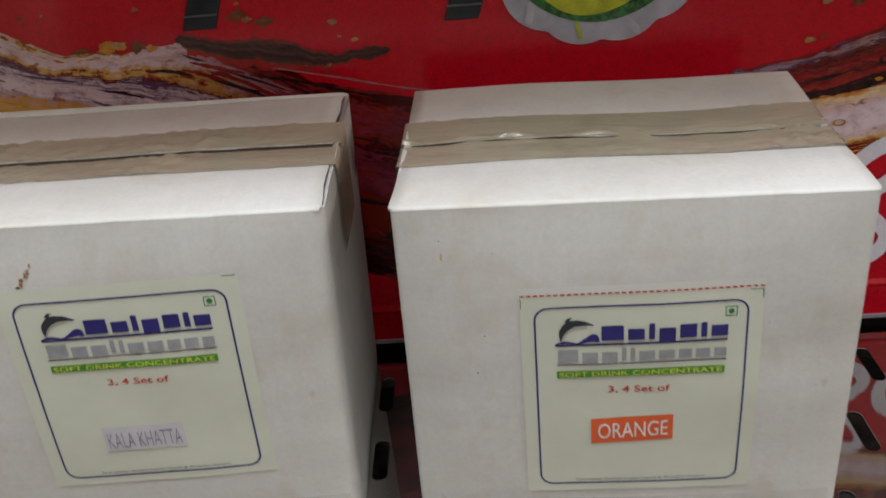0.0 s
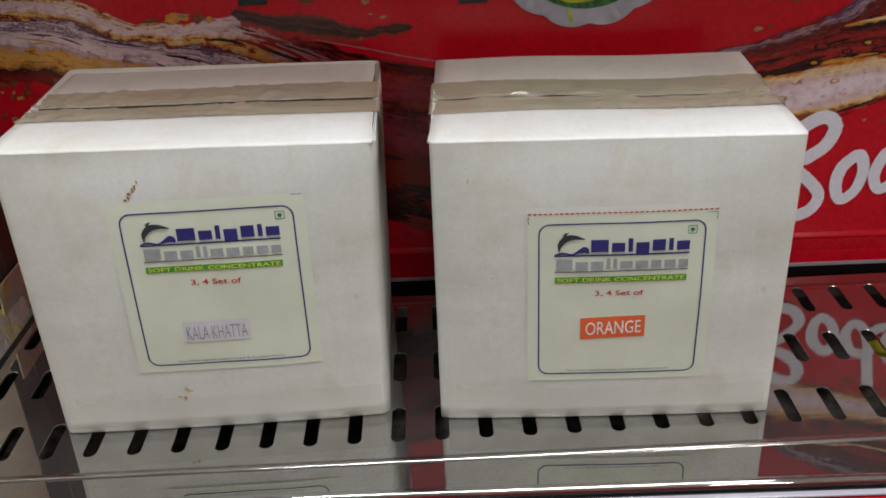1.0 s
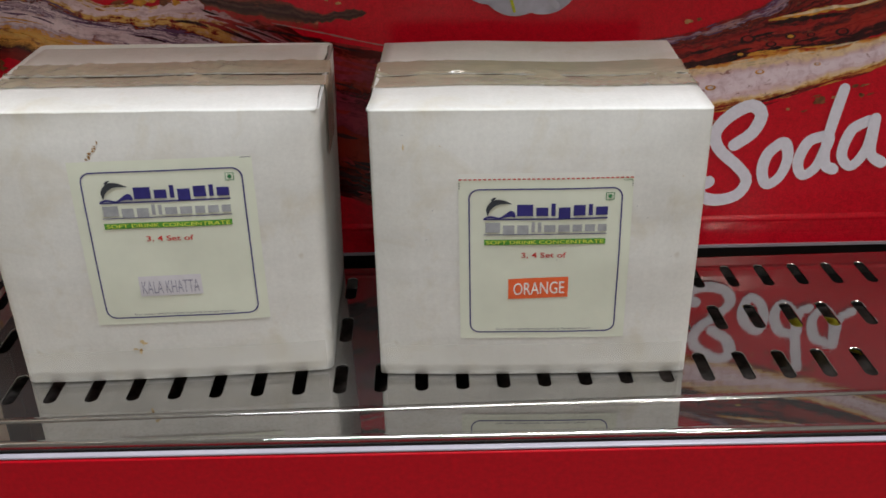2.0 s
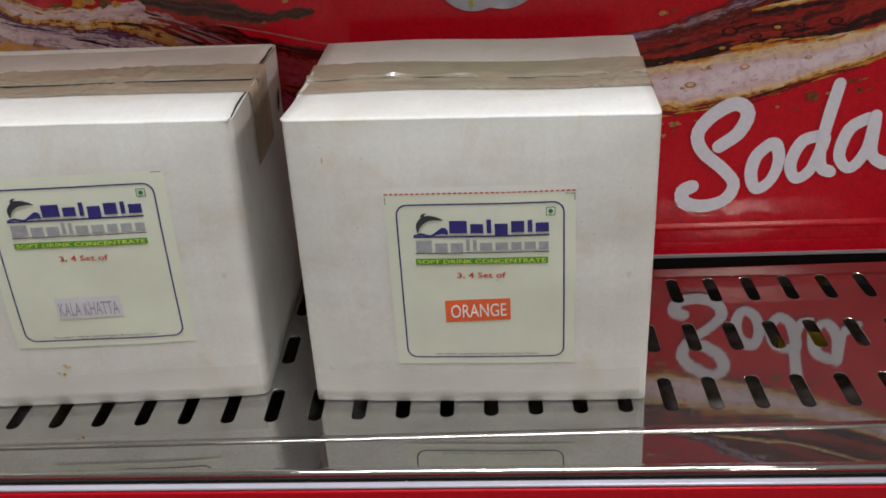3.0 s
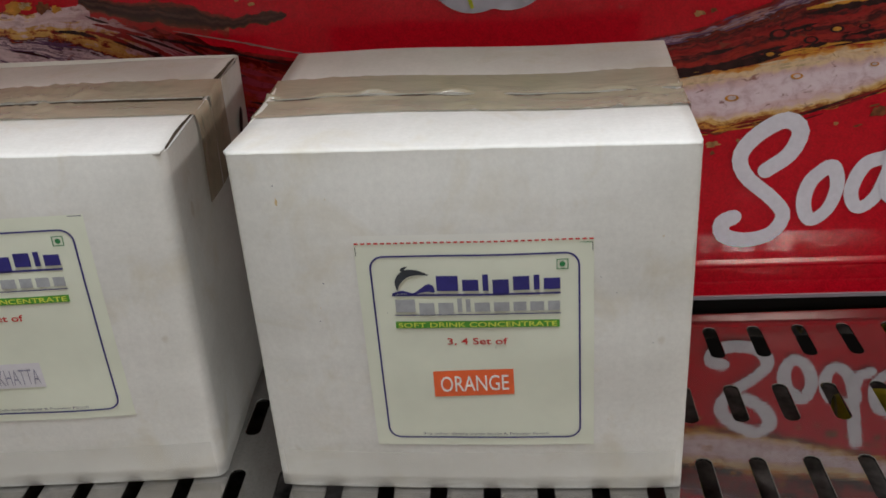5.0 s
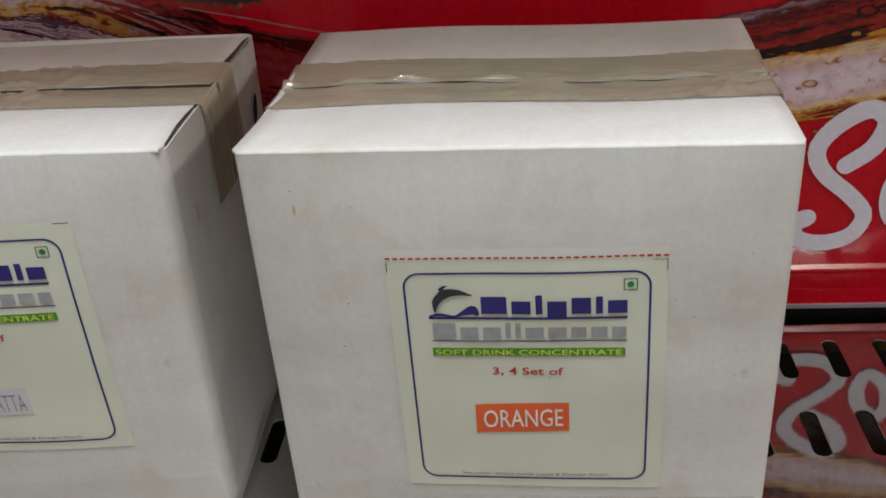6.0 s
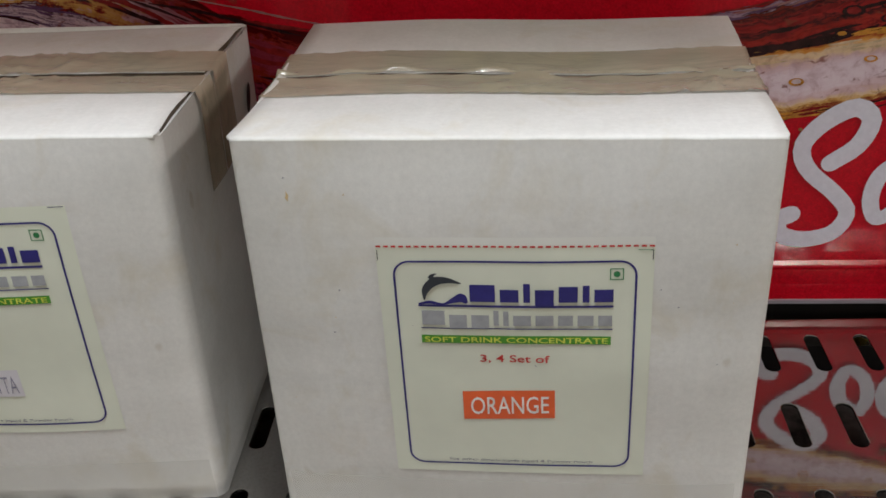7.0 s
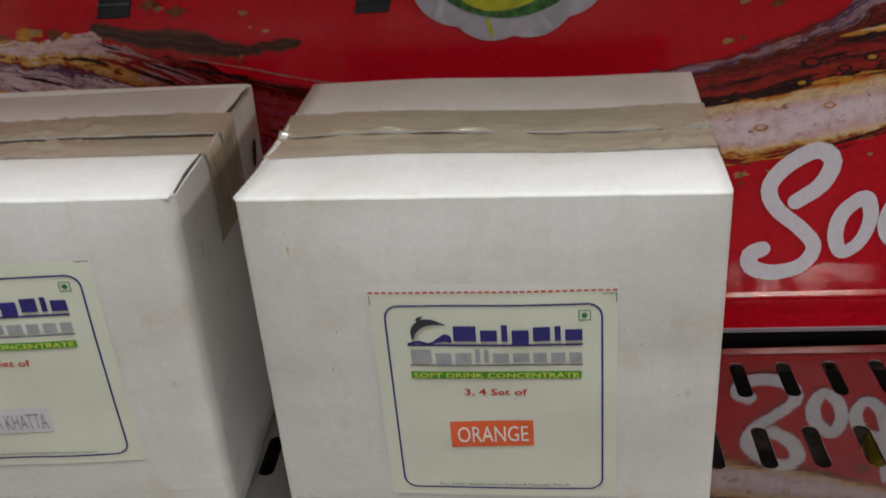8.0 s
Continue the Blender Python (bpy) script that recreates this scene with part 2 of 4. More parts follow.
SPLASH_COLA = make_splash("dark_cola_splash_print", [
    (0.00, DARK), (0.08, DARK), (0.14, RED_BROWN), (0.24, (0.42, 0.03, 0.02)), (0.34, DARK), (0.42, RED_BROWN), (0.52, (0.40, 0.02, 0.02)), (0.60, DARK), (0.66, RED_BROWN), (0.72, DARK), (0.78, BROWN), (0.82, DARK),
    (0.87, (0.38, 0.25, 0.34)), (0.92, (0.46, 0.32, 0.42)), (0.96, PURPLE), (1.00, MAROON)], (4.0, 3.2, 1), (1.0, 1.0, 1.0), 0.70, 0.45)
SPLASH_DARK = make_splash("dark_smoke_splash_print", [
    (0.00, (0.20, 0.05, 0.03)), (0.16, (0.07, 0.03, 0.02)), (0.34, DARK), (0.48, (0.10, 0.04, 0.03)), (0.58, (0.10, 0.04, 0.03)), (0.66, DARK), (0.84, (0.09, 0.03, 0.02)), (1.00, (0.24, 0.04, 0.03))], (5, 2.4, 1), (1.0, 1.0, 1.0), 0.9, 0.3)
SPLASH_FRINGE = make_splash("red_brown_fringe_print", [
    (0.00, (0.50, 0.02, 0.02)), (0.25, RED_BROWN), (0.45, (0.44, 0.16, 0.09)), (0.60, RED_BROWN), (0.80, (0.20, 0.04, 0.03)), (1.00, RED_BROWN)], (5, 2.4, 1), (1.0, 1.0, 1.0), 0.9, 0.2)


def vinyl(name, colour, wear=0.12, scale=120):
    m, nt, b = material(name)
    f = grain(nt, coords(nt), scale, 4)
    lo, hi = tuple(c * (1 - wear) for c in colour), tuple(min(1, c * (1 + wear)) for c in colour)
    nt.links.new(ramp(nt, f, [(0.3, lo), (0.7, hi)]), b.inputs["Base Color"])
    gloss_like_vinyl(nt, b)
    return m


LETTER = vinyl("pale_lilac_letter_print", (0.82, 0.82, 0.96), 0.05, 300)
CAP_WHITE = vinyl("silver_white_cap_print", (0.47, 0.48, 0.58), 0.22, 55)
CAP_SHADE = vinyl("pale_cap_fold_print", (0.53, 0.54, 0.63), 0.2, 70)
CAP_GREEN = vinyl("mottled_green_cap_print", (0.035, 0.15, 0.035), 0.75, 330)
CAP_YELLOW = vinyl("yellow_green_cap_print", (0.50, 0.55, 0.03), 0.3, 120)
BAR_INK = vinyl("blue_black_bar_print", (0.022, 0.026, 0.034), 0.3, 60)
BAR_EDGE = vinyl("grey_bar_edge_print", (0.12, 0.13, 0.15), 0.2, 60)
FLECK = vinyl("brown_drop_print", (0.20, 0.06, 0.025), 0.5, 260)
FLECK_PALE = vinyl("tan_drop_print", (0.42, 0.22, 0.09), 0.5, 260)
WALL_BROWN = plain("dark_brown_wall", (0.05, 0.036, 0.030), 0.35, 0.25, 30)
# dark grey-brown with strong mottling
PAN = plain("dark_mottled_pan", (0.12, 0.105, 0.098), 0.22, 0.6, 60)
TRIM = plain("lilac_white_plastic_trim", (0.36, 0.34, 0.40), 0.25, 0.05, 30, 0.5)
TUBE_YELLOW = plain("yellow_plastic", (0.92, 0.74, 0.06), 0.3, 0.15, 60)
PLASTER = plain("cream_wall_plaster", (0.62, 0.58, 0.50), 0.8, 0.06, 6)
TILE = plain("grey_floor_cement", (0.30, 0.29, 0.27), 0.6, 0.12, 5)
CEILING = plain("white_ceiling_paint", (0.75, 0.74, 0.71), 0.8, 0.03, 4)


# ---- builders ----
def mesh_of(name, verts, faces, mat, smooth=False):
    me = bpy.data.meshes.new(name)
    me.from_pydata([tuple(v) for v in verts], [], faces)
    me.materials.append(mat)
    if smooth:
        for p in me.polygons:
            p.use_smooth = True
    me.update()
    return me


def part(name, data, mat, parent, label=""):
    if isinstance(data, tuple):
        data = mesh_of(name, data[0], data[1], mat, len(data) > 2)
    elif isinstance(data, bmesh.types.BMesh):
        me = bpy.data.meshes.new(name)
        data.to_mesh(me)
        data.free()
        me.materials.append(mat)
        data = me
    ob = new(name, data)
    ob.parent = parent
    return tagged(ob, label)


def thing(name, m, label, category, group="", kind=""):
    ob = new(name)
    ob.empty_display_size = 0.05
    ob.matrix_world = m
    return tagged(ob, label, category, group, kind)


def slab(x0, x1, y0, y1, z0, z1, bevel=0.0, segments=2):
    bm = bmesh.new()
    bmesh.ops.create_cube(bm, size=1)
    for v in bm.verts:
        v.co = ((x0 + x1) / 2 + v.co.x * (x1 - x0), (y0 + y1) / 2 + v.co.y * (y1 - y0), (z0 + z1) / 2 + v.co.z * (z1 - z0))
    if bevel:
        bmesh.ops.bevel(bm, geom=bm.edges[:], offset=bevel, segments=segments, affect="EDGES", profile=0.5)
    return bm


def loft(profile, x0, x1, steps=1, closed=False):
    """A profile of (y, z) drawn out along x."""
    n = len(profile)
    verts = [(x0 + (x1 - x0) * i / steps, y, z) for i in range(steps + 1) for y, z in profile]
    faces = []
    for i in range(steps):
        for j in range(n if closed else n - 1):
            a, b = i * n + j, i * n + (j + 1) % n
            faces.append((a, a + n, b + n, b))
    if closed:
        faces += [tuple(range(n)), tuple(steps * n + j for j in reversed(range(n)))]
    return verts, faces, True


def smooth_curve(points, count):
    """Catmull-Rom through a few points."""
    pts = [Vector(p) for p in points]
    pts = [2 * pts[0] - pts[1]] + pts + [2 * pts[-1] - pts[-2]]
    out = []
    for i in range(count + 1):
        f = i / count * (len(pts) - 3)
        k = min(int(f), len(pts) - 4)
        t = f - k
        a, b, c, d = pts[k:k + 4]
        out.append(0.5 * (2 * b + (c - a) * t + (2 * a - 5 * b + 4 * c - d) * t * t + (3 * b - a - 3 * c + d) * t ** 3))
    return out


# ---- room that closes the place ----
def structure(name, bm, mat, label, category):
    ob = part(name, bm, mat, None)
    return tagged(ob, label, category, "", "structure")


structure("floor", slab(-3.0, 3.2, -3.1, 1.2, -1.0, -0.9), TILE, "grey cement floor of the shop", "floor")
structure("ceiling", slab(-3.0, 3.2, -3.1, 1.2, 1.9, 2.0), CEILING, "white painted ceiling of the shop", "ceiling")
structure("wall_north", slab(-3.1, 3.3, 1.2, 1.3, -1.0, 2.0), PLASTER, "cream plastered wall behind the machine", "wall")
structure("wall_south", slab(-3.1, 3.3, -3.2, -3.1, -1.0, 2.0), PLASTER, "cream plastered wall across the room", "wall")
structure("wall_east", slab(3.2, 3.3, -3.1, 1.2, -1.0, 2.0), PLASTER, "cream plastered wall beside the machine", "wall")
structure("wall_west", slab(-3.1, -3.0, -3.1, 1.2, -1.0, 2.0), PLASTER, "cream plastered wall beside the machine", "wall")

# ---- soda machine: cabinet with printed back panel, side wall, drip pan and front apron ----
X0, X1 = -0.326, 0.62
machine = thing("soda_machine", pose(0, 0, -0.9), "red printed soda dispenser with polished steel drip bay", "machine")
UP = 0.9


def mpart(name, data, mat, label="", parent=None):
    ob = part(name, data, mat, parent or machine, label)
    if parent is None:
        ob.location = (0, 0, UP)
    return ob


LEAN = math.atan(0.07)
bp = [(0.0040, 0.0015), (0.0016, 0.0), (0.0016, 0.010), (0.0004, 0.0205), (-0.0004, 0.0222), (-0.0002, 0.0236), (0.0010, 0.0262), (0.0009, 0.032), (0.0, 0.046), (0.0, 0.5255), (0.012, 0.5255), (0.012, 0.0015)]
back = mpart("back_panel", loft(bp, X0 + 0.0005, X1, 1, True), RED, "glossy red vinyl printed panel with a splash")
for p in back.data.polygons:
    p.use_smooth = False
back.matrix_basis = pose(0, 0.181, UP, -math.degrees(LEAN), 0, 0)
part("edge_trim", slab(X0 + 0.001, X1, -0.0004, 0.004, -0.0022, 0.0), TRIM, back, "thin pale cut edge of the panel")

# side wall and its sloped foot
# dark brown towards the back, pale beige in front
sidew = mpart("side_wall", slab(X0 - 0.003, X0, 0.144, 0.20, -0.02, 0.5248, 0.0008), WALL_BROWN, "dark brown side wall")
cheek = slab(X0 - 0.003, X0, -0.064, 0.1095, -0.02, 0.5248, 0.0008)
mpart("side_cheek", cheek, STEEL_WALL, "pale beige dull steel cheek")
mpart("side_strip", slab(X0 - 0.003, X0, 0.110, 0.1435, -0.02, 0.5248, 0.0008), WALL_BROWN, "dark brown strip on the side wall")
mpart("corner_plate", slab(X0 + 0.0021, X0 + 0.0034, 0.118, 0.1775, 0.003, 0.040, 0.0005), CRUMPLED, "crumpled shiny steel corner, yellow glints put into its colour")
upstand = slab(X0 - 0.0002, X0 + 0.0100, -0.064, 0.150, -0.002, 0.022, 0.0009)
for v in upstand.verts:
    if v.co.z > 0.01 and v.co.x > X0 + 0.004:
        v.co.x -= 0.0085
mpart("side_upstand", upstand, CRUMPLED, "pale dull steel upstand along the tray")
# pan walls are black sheets: the shade below the tray put into colour
mpart("pan_side", slab(X0 - 0.003, X0 - 0.0004, -0.066, 0.20, -0.08, -0.021), BLACK, "drip pan side, black for the shade below the tray")
mpart("pan_side", slab(X1, X1 + 0.003, -0.066, 0.20, -0.08, -0.001), BLACK, "drip pan side, black for the shade below the tray")
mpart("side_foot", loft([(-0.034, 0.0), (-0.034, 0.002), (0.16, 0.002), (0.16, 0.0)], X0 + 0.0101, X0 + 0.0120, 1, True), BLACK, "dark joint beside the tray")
# pan under the tray
mpart("drip_pan", slab(X0, X1, -0.066, 0.20, -0.075, -0.07), PAN, "dark dull pan under the tray")
mpart("pan_back", slab(X0, X1, 0.1935, 0.1995, -0.07, 0.012), BLACK, "drip pan back, black for the shade behind the tray")
mpart("pan_front", slab(X0, X1, -0.0655, -0.0625, -0.07, -0.016), BLACK, "drip pan front, black for the shade below the tray")
mpart("apron_trim", slab(X0 - 0.2, X1, -0.0802, -0.0758, -0.0024, -0.0004, 0.0009), TRIM, "lilac-white trim on the front edge")
mpart("apron", slab(X0 - 0.2, X1, -0.0807, -0.0738, -0.42, -0.0029, 0.0012), APRON_RED, "glossy red front apron")
mpart("cabinet", slab(X0 - 0.2, X1, -0.06, 0.6, -0.9, -0.08, 0.004), STEEL_DARK, "steel cabinet base")
mpart("machine_column", slab(X0 - 0.2, X1, 0.240, 0.6, -0.0798, 0.5248, 0.002), STEEL_DARK, "steel column behind the printed panel")
# white chosen so the underside bounces light onto the back flaps
BOUNCE_WHITE = plain("white_bounce_enamel", (0.74, 0.74, 0.72), 0.35)
# slab out of view, added to cut the ceiling tube's light behind the seam
mpart("unseen_shade_head", slab(X0 - 0.2, X1, -0.024, 0.6, 0.525, 0.85, 0.004), BOUNCE_WHITE, "unseen white head added to shade the bay's back")
# black strip painted where the open gap is only in shade
mpart("gap_shade_strip", slab(X0 - 0.2, X1, -0.0757, -0.0705, -0.02, -0.0050), BLACK)


# printed art on the panel: local x along, -y out of the panel, z up
def decal_strip(name, lower, upper, mat, lift, ragged=0.002, nu=160, nv=14, seed=0.0):
    lo, hi = smooth_curve(lower, nu), smooth_curve(upper, nu)
    verts, faces, uvs = [], [], []
    for i in range(nu + 1):
        wob_lo = ragged * (noise.noise((i * 0.13, seed, 0)) * 1.2 + noise.noise((i * 0.5, seed, 3)) * 0.5)
        wob_hi = ragged * (noise.noise((i * 0.13, seed + 7, 0)) * 1.2 + noise.noise((i * 0.5, seed + 7, 3)) * 0.5)
        a, c = lo[i], hi[i]
        for j in range(nv + 1):
            f = j / nv
            verts.append((a.x + (c.x - a.x) * f, -lift, (a.y + wob_lo) * (1 - f) + (c.y + wob_hi) * f))
            uvs.append((i / nu, f))
    for i in range(nu):
        for j in range(nv):
            a = i * (nv + 1) + j
            faces.append((a, a + nv + 1, a + nv + 2, a + 1))
    me = mesh_of(name, verts, faces, mat)
    layer = me.uv_layers.new(name="UVMap")
    for loop in me.loops:
        layer.data[loop.index].uv = uvs[loop.vertex_index]
    return me


def on_panel(name, data, mat, label=""):
    return part(name, data, mat, back, label)


def flow_streaks(lower, upper, zones, count, seed, lift):
    """Thin tapered dashes of print along the flow between two curves, one mesh for each colour."""
    r = random.Random(seed)
    lo, hi = smooth_curve(lower, 120), smooth_curve(upper, 120)
    made = {}
    for k in range(count):
        mat, va, vb, ua, ub, thick = r.choice(zones)
        u, v = r.uniform(ua, ub), r.uniform(va, vb)
        length, drift, bend = r.uniform(0.03, 0.13), r.uniform(-0.02, 0.02), r.uniform(-0.02, 0.02)
        verts, faces = made.setdefault(mat.name, (mat, [], []))[1:]
        n, base = 12, len(verts)
        for i in range(n + 1):
            f = i / n
            q = min(1.0, u + length * f) * 120
            a = min(119, int(q))
            vv = v + drift * f + bend * math.sin(f * 3.1)
            p = [lo[a].lerp(lo[a + 1], q - a), hi[a].lerp(hi[a + 1], q - a)]
            c = p[0].lerp(p[1], vv)
            w = 0.9 * thick * math.sin(math.pi * min(1, f * 0.94 + 0.03)) ** 0.7 * (0.6 + 0.8 * noise.noise((f * 5, k, seed)) ** 2 + 0.3 * r.random())
            verts += [(c.x, -lift - 0.000003 * k, c.y - w / 2), (c.x, -lift - 0.000003 * k, c.y + w / 2)]
        faces += [(base + 2 * i, base + 2 * i + 2, base + 2 * i + 3, base + 2 * i + 1) for i in range(n)]
    for mat, verts, faces in made.values():
        tagged(on_panel("streak_print", (verts, faces), mat), kind="stuff")


P_LILAC = vinyl("lilac_streak_print", (0.66, 0.55, 0.60), 0.2, 160)
P_CREAM = vinyl("cream_streak_print", (0.74, 0.56, 0.36), 0.3, 160)
P_AMBER = vinyl("amber_streak_print", (0.62, 0.27, 0.04), 0.4, 160)
P_MAROON = vinyl("maroon_streak_print", (0.24, 0.016, 0.016), 0.4, 160)
P_DARK = vinyl("dark_brown_streak_print", (0.035, 0.011, 0.012), 0.5, 160)
P_MAUVE = vinyl("dull_mauve_streak_print", (0.34, 0.17, 0.17), 0.3, 160)
P_PURPLE = vinyl("purple_streak_print", (0.13, 0.06, 0.13), 0.4, 160)


LEFT_LOW, LEFT_HIGH = (
    [(-0.325, 0.172), (-0.28, 0.168), (-0.20, 0.140), (-0.10, 0.080), (-0.02, 0.045), (0.05, 0.03)],
    [(-0.325, 0.236), (-0.255, 0.229), (-0.217, 0.212), (-0.17, 0.2095), (-0.135, 0.2125), (-0.10, 0.203), (-0.06, 0.184), (-0.025, 0.174), (0.05, 0.160)])
on_panel("splash_print", decal_strip("splash_print", LEFT_LOW, LEFT_HIGH, SPLASH_LEFT, 0.0002, 0.002), SPLASH_LEFT, "cream, amber and purple cola splash print")
flow_streaks(LEFT_LOW, LEFT_HIGH, [
    (P_PURPLE, 0.52, 0.80, 0.0, 0.55, 0.0022), (P_DARK, 0.45, 0.97, 0.35, 0.85, 0.0024), (P_MAROON, 0.55, 1.0, 0.40, 0.85, 0.0040), (P_MAROON, 0.0, 0.6, 0.6, 0.9, 0.006),
    (P_AMBER, 0.30, 0.6, 0.0, 0.35, 0.0014), (P_DARK, 0.0, 0.6, 0.6, 0.9, 0.005),
    (P_DARK, 0.80, 0.98, 0.40, 0.75, 0.0030), (P_MAROON, 0.80, 1.0, 0.5, 0.8, 0.004)], 80, 11, 0.0003)
RIGHT_LOW = [(0.195, 0.135), (0.221, 0.120), (0.239, 0.1134), (0.2685, 0.1165), (0.30, 0.122), (0.334, 0.132), (0.363, 0.1405), (0.39, 0.149), (0.50, 0.19), (0.619, 0.24)]
RIGHT_MID = [(0.195, 0.147), (0.222, 0.1505), (0.255, 0.1545), (0.2855, 0.160), (0.315, 0.1645), (0.345, 0.166), (0.372, 0.171), (0.42, 0.187), (0.50, 0.222), (0.619, 0.275)]
RIGHT_HIGH = [(0.188, 0.1700), (0.2107, 0.1740), (0.232, 0.1770), (0.2543, 0.1840), (0.269, 0.1892), (0.289, 0.197), (0.3056, 0.2075), (0.345, 0.230), (0.40, 0.254), (0.50, 0.30), (0.619, 0.36)]
on_panel("splash_print", decal_strip("splash_print", RIGHT_LOW, RIGHT_MID, SPLASH_RIGHT, 0.0002, 0.0028, seed=3.0), SPLASH_RIGHT, "pale pink and amber cola splash print")
on_panel("splash_print", decal_strip("splash_print", RIGHT_MID, RIGHT_HIGH, SPLASH_COLA, 0.00035, 0.0024, seed=6.0), SPLASH_COLA, "dark brown cola splash print")
flow_streaks(RIGHT_MID, RIGHT_HIGH, [
    (P_DARK, 0.0, 0.75, 0.0, 0.6, 0.0030), (P_MAROON, 0.05, 0.8, 0.0, 0.6, 0.0034), (P_DARK, -0.04, 0.10, 0.05, 0.4, 0.0040),
    (P_MAUVE, 0.80, 0.95, 0.12, 0.5, 0.0012), (P_PURPLE, 0.78, 1.0, 0.10, 0.6, 0.0018), (P_AMBER, -0.06, 0.02, 0.1, 0.6, 0.0022), (P_MAROON, 0.9, 1.04, 0.0, 0.4, 0.0016)], 84, 12, 0.0005)
flow_streaks(RIGHT_LOW, RIGHT_MID, [(P_AMBER, -0.03, 0.09, 0.1, 0.7, 0.0022), (P_MAROON, -0.04, 0.08, 0.1, 0.7, 0.0020), (P_DARK, -0.04, 0.05, 0.1, 0.7, 0.0014), (P_CREAM, 0.80, 0.97, 0.0, 0.6, 0.0022)], 44, 21, 0.0005)


def flow_line(points, width, mat, lift):
    """A long tapered line of print."""
    c = smooth_curve(points, 48)
    verts = []
    for i, p in enumerate(c):
        w = width / 2 * math.sin(math.pi * (0.06 + 0.88 * i / 48)) ** 0.6 * (0.8 + 0.7 * noise.noise((i * 0.3, width * 900, points[0][0] * 50)))
        verts += [(p.x, -lift, p.y - w), (p.x, -lift, p.y + w)]
    return tagged(on_panel("streak_print", (verts, [(2 * i, 2 * i + 2, 2 * i + 3, 2 * i + 1) for i in range(48)]), mat), kind="stuff")


flow_line([(0.296, 0.1865), (0.3205, 0.1905), (0.342, 0.1945), (0.370, 0.198), (0.45, 0.226)], 0.0050, P_AMBER, 0.00090)
flow_line([(0.306, 0.1890), (0.325, 0.1918), (0.345, 0.1956), (0.372, 0.1992), (0.45, 0.228)], 0.0026, P_CREAM, 0.00096)
flow_line([(0.297, 0.1835), (0.318, 0.1868), (0.335, 0.1885), (0.352, 0.1905)], 0.0042, P_DARK, 0.00093)
flow_line([(0.215, 0.1510), (0.235, 0.1535), (0.252, 0.1555), (0.268, 0.1580)], 0.0046, P_DARK, 0.00093)
# pale upper edge of the splash behind the boxes, and the tan froth along its crest
flow_line([(-0.085, 0.1935), (-0.061, 0.1882), (-0.043, 0.1843), (-0.024, 0.1796), (0.0, 0.1745), (0.03, 0.1705)], 0.0013, P_MAUVE, 0.00090)
flow_line([(-0.10, 0.1900), (-0.07, 0.1840), (-0.045, 0.1770), (-0.015, 0.1690)], 0.0026, P_DARK, 0.00090)
SMOKE_LOW = [(-0.1412, 0.2125), (-0.1354, 0.2085), (-0.1244, 0.2060), (-0.110, 0.2015), (-0.090, 0.1970), (-0.072, 0.1945), (-0.0631, 0.1935), (-0.0496, 0.1930), (-0.0345, 0.1938), (-0.0224, 0.1946), (-0.0122, 0.1985)]
SMOKE_HIGH = [(-0.1412, 0.2145), (-0.1344, 0.2172), (-0.1231, 0.2140), (-0.1085, 0.2112), (-0.0905, 0.2110), (-0.0758, 0.2092), (-0.0645, 0.2046), (-0.0486, 0.2003), (-0.035, 0.2008), (-0.0214, 0.2024), (-0.0122, 0.2005)]
on_panel("splash_print", decal_strip("splash_print", [(x, z - 0.0035) for x, z in SMOKE_LOW[1:8]], [(x, z + 0.0004) for x, z in SMOKE_HIGH[1:8]], SPLASH_FRINGE, 0.0006, 0.0030, 90, 8, 9.0), SPLASH_FRINGE, "red-brown fringe of the splash print")
on_panel("splash_print", decal_strip("splash_print", SMOKE_LOW, SMOKE_HIGH, SPLASH_DARK, 0.0007, 0.0022, 90, 8, 5.0), SPLASH_DARK, "dark brown splash print with a rounded tip")


def flat_blob(name, x, z, rx, rz, turn, mat, lift, seed, n=26, label=""):
    verts = [(x, -lift, z)]
    for i in range(n):
        a = 2 * math.pi * i / n
        k = 0.9 + 0.55 * noise.noise((math.cos(a) * 1.3, math.sin(a) * 1.3, seed)) + 0.45 * noise.noise((math.cos(a) * 4.2, math.sin(a) * 4.2, seed + 5))
        u, w = rx * k * math.cos(a), rz * k * math.sin(a)
        verts.append((x + u * math.cos(turn) - w * math.sin(turn), -lift, z + u * math.sin(turn) + w * math.cos(turn)))
    faces = [(0, 1 + (i + 1) % n, 1 + i) for i in range(n)]
    return on_panel(name, (verts, faces), mat, label)


rng = random.Random(4)
for i in range(18):
    if i % 2:
        t = rng.random()
        x, z = 0.20 + 0.22 * t, 0.185 + 0.10 * t + rng.uniform(0.0, 0.03)
    else:
        x, z = rng.uniform(-0.31, 0.02), 0.0
        z = 0.225 - 0.09 * (x + 0.31) / 0.33 * 0.4 + rng.uniform(0.012, 0.055)
    r = rng.uniform(0.0008, 0.0028)
    flat_blob("drop_print", x, z, r * rng.uniform(1.2, 2.4), r * 0.7, rng.uniform(-0.2, 0.6), rng.choice((FLECK, FLECK, FLECK_PALE)), 0.0009, i)
for i in range(60):
    x = rng.uniform(-0.322, -0.24)
    flat_blob("drop_print", x, rng.uniform(0.11, 0.172), rng.uniform(0.001, 0.004), rng.uniform(0.0008, 0.0025), rng.uniform(-0.5, 0.8), rng.choice((FLECK, FLECK_PALE, FLECK)), 0.0009, 80 + i)
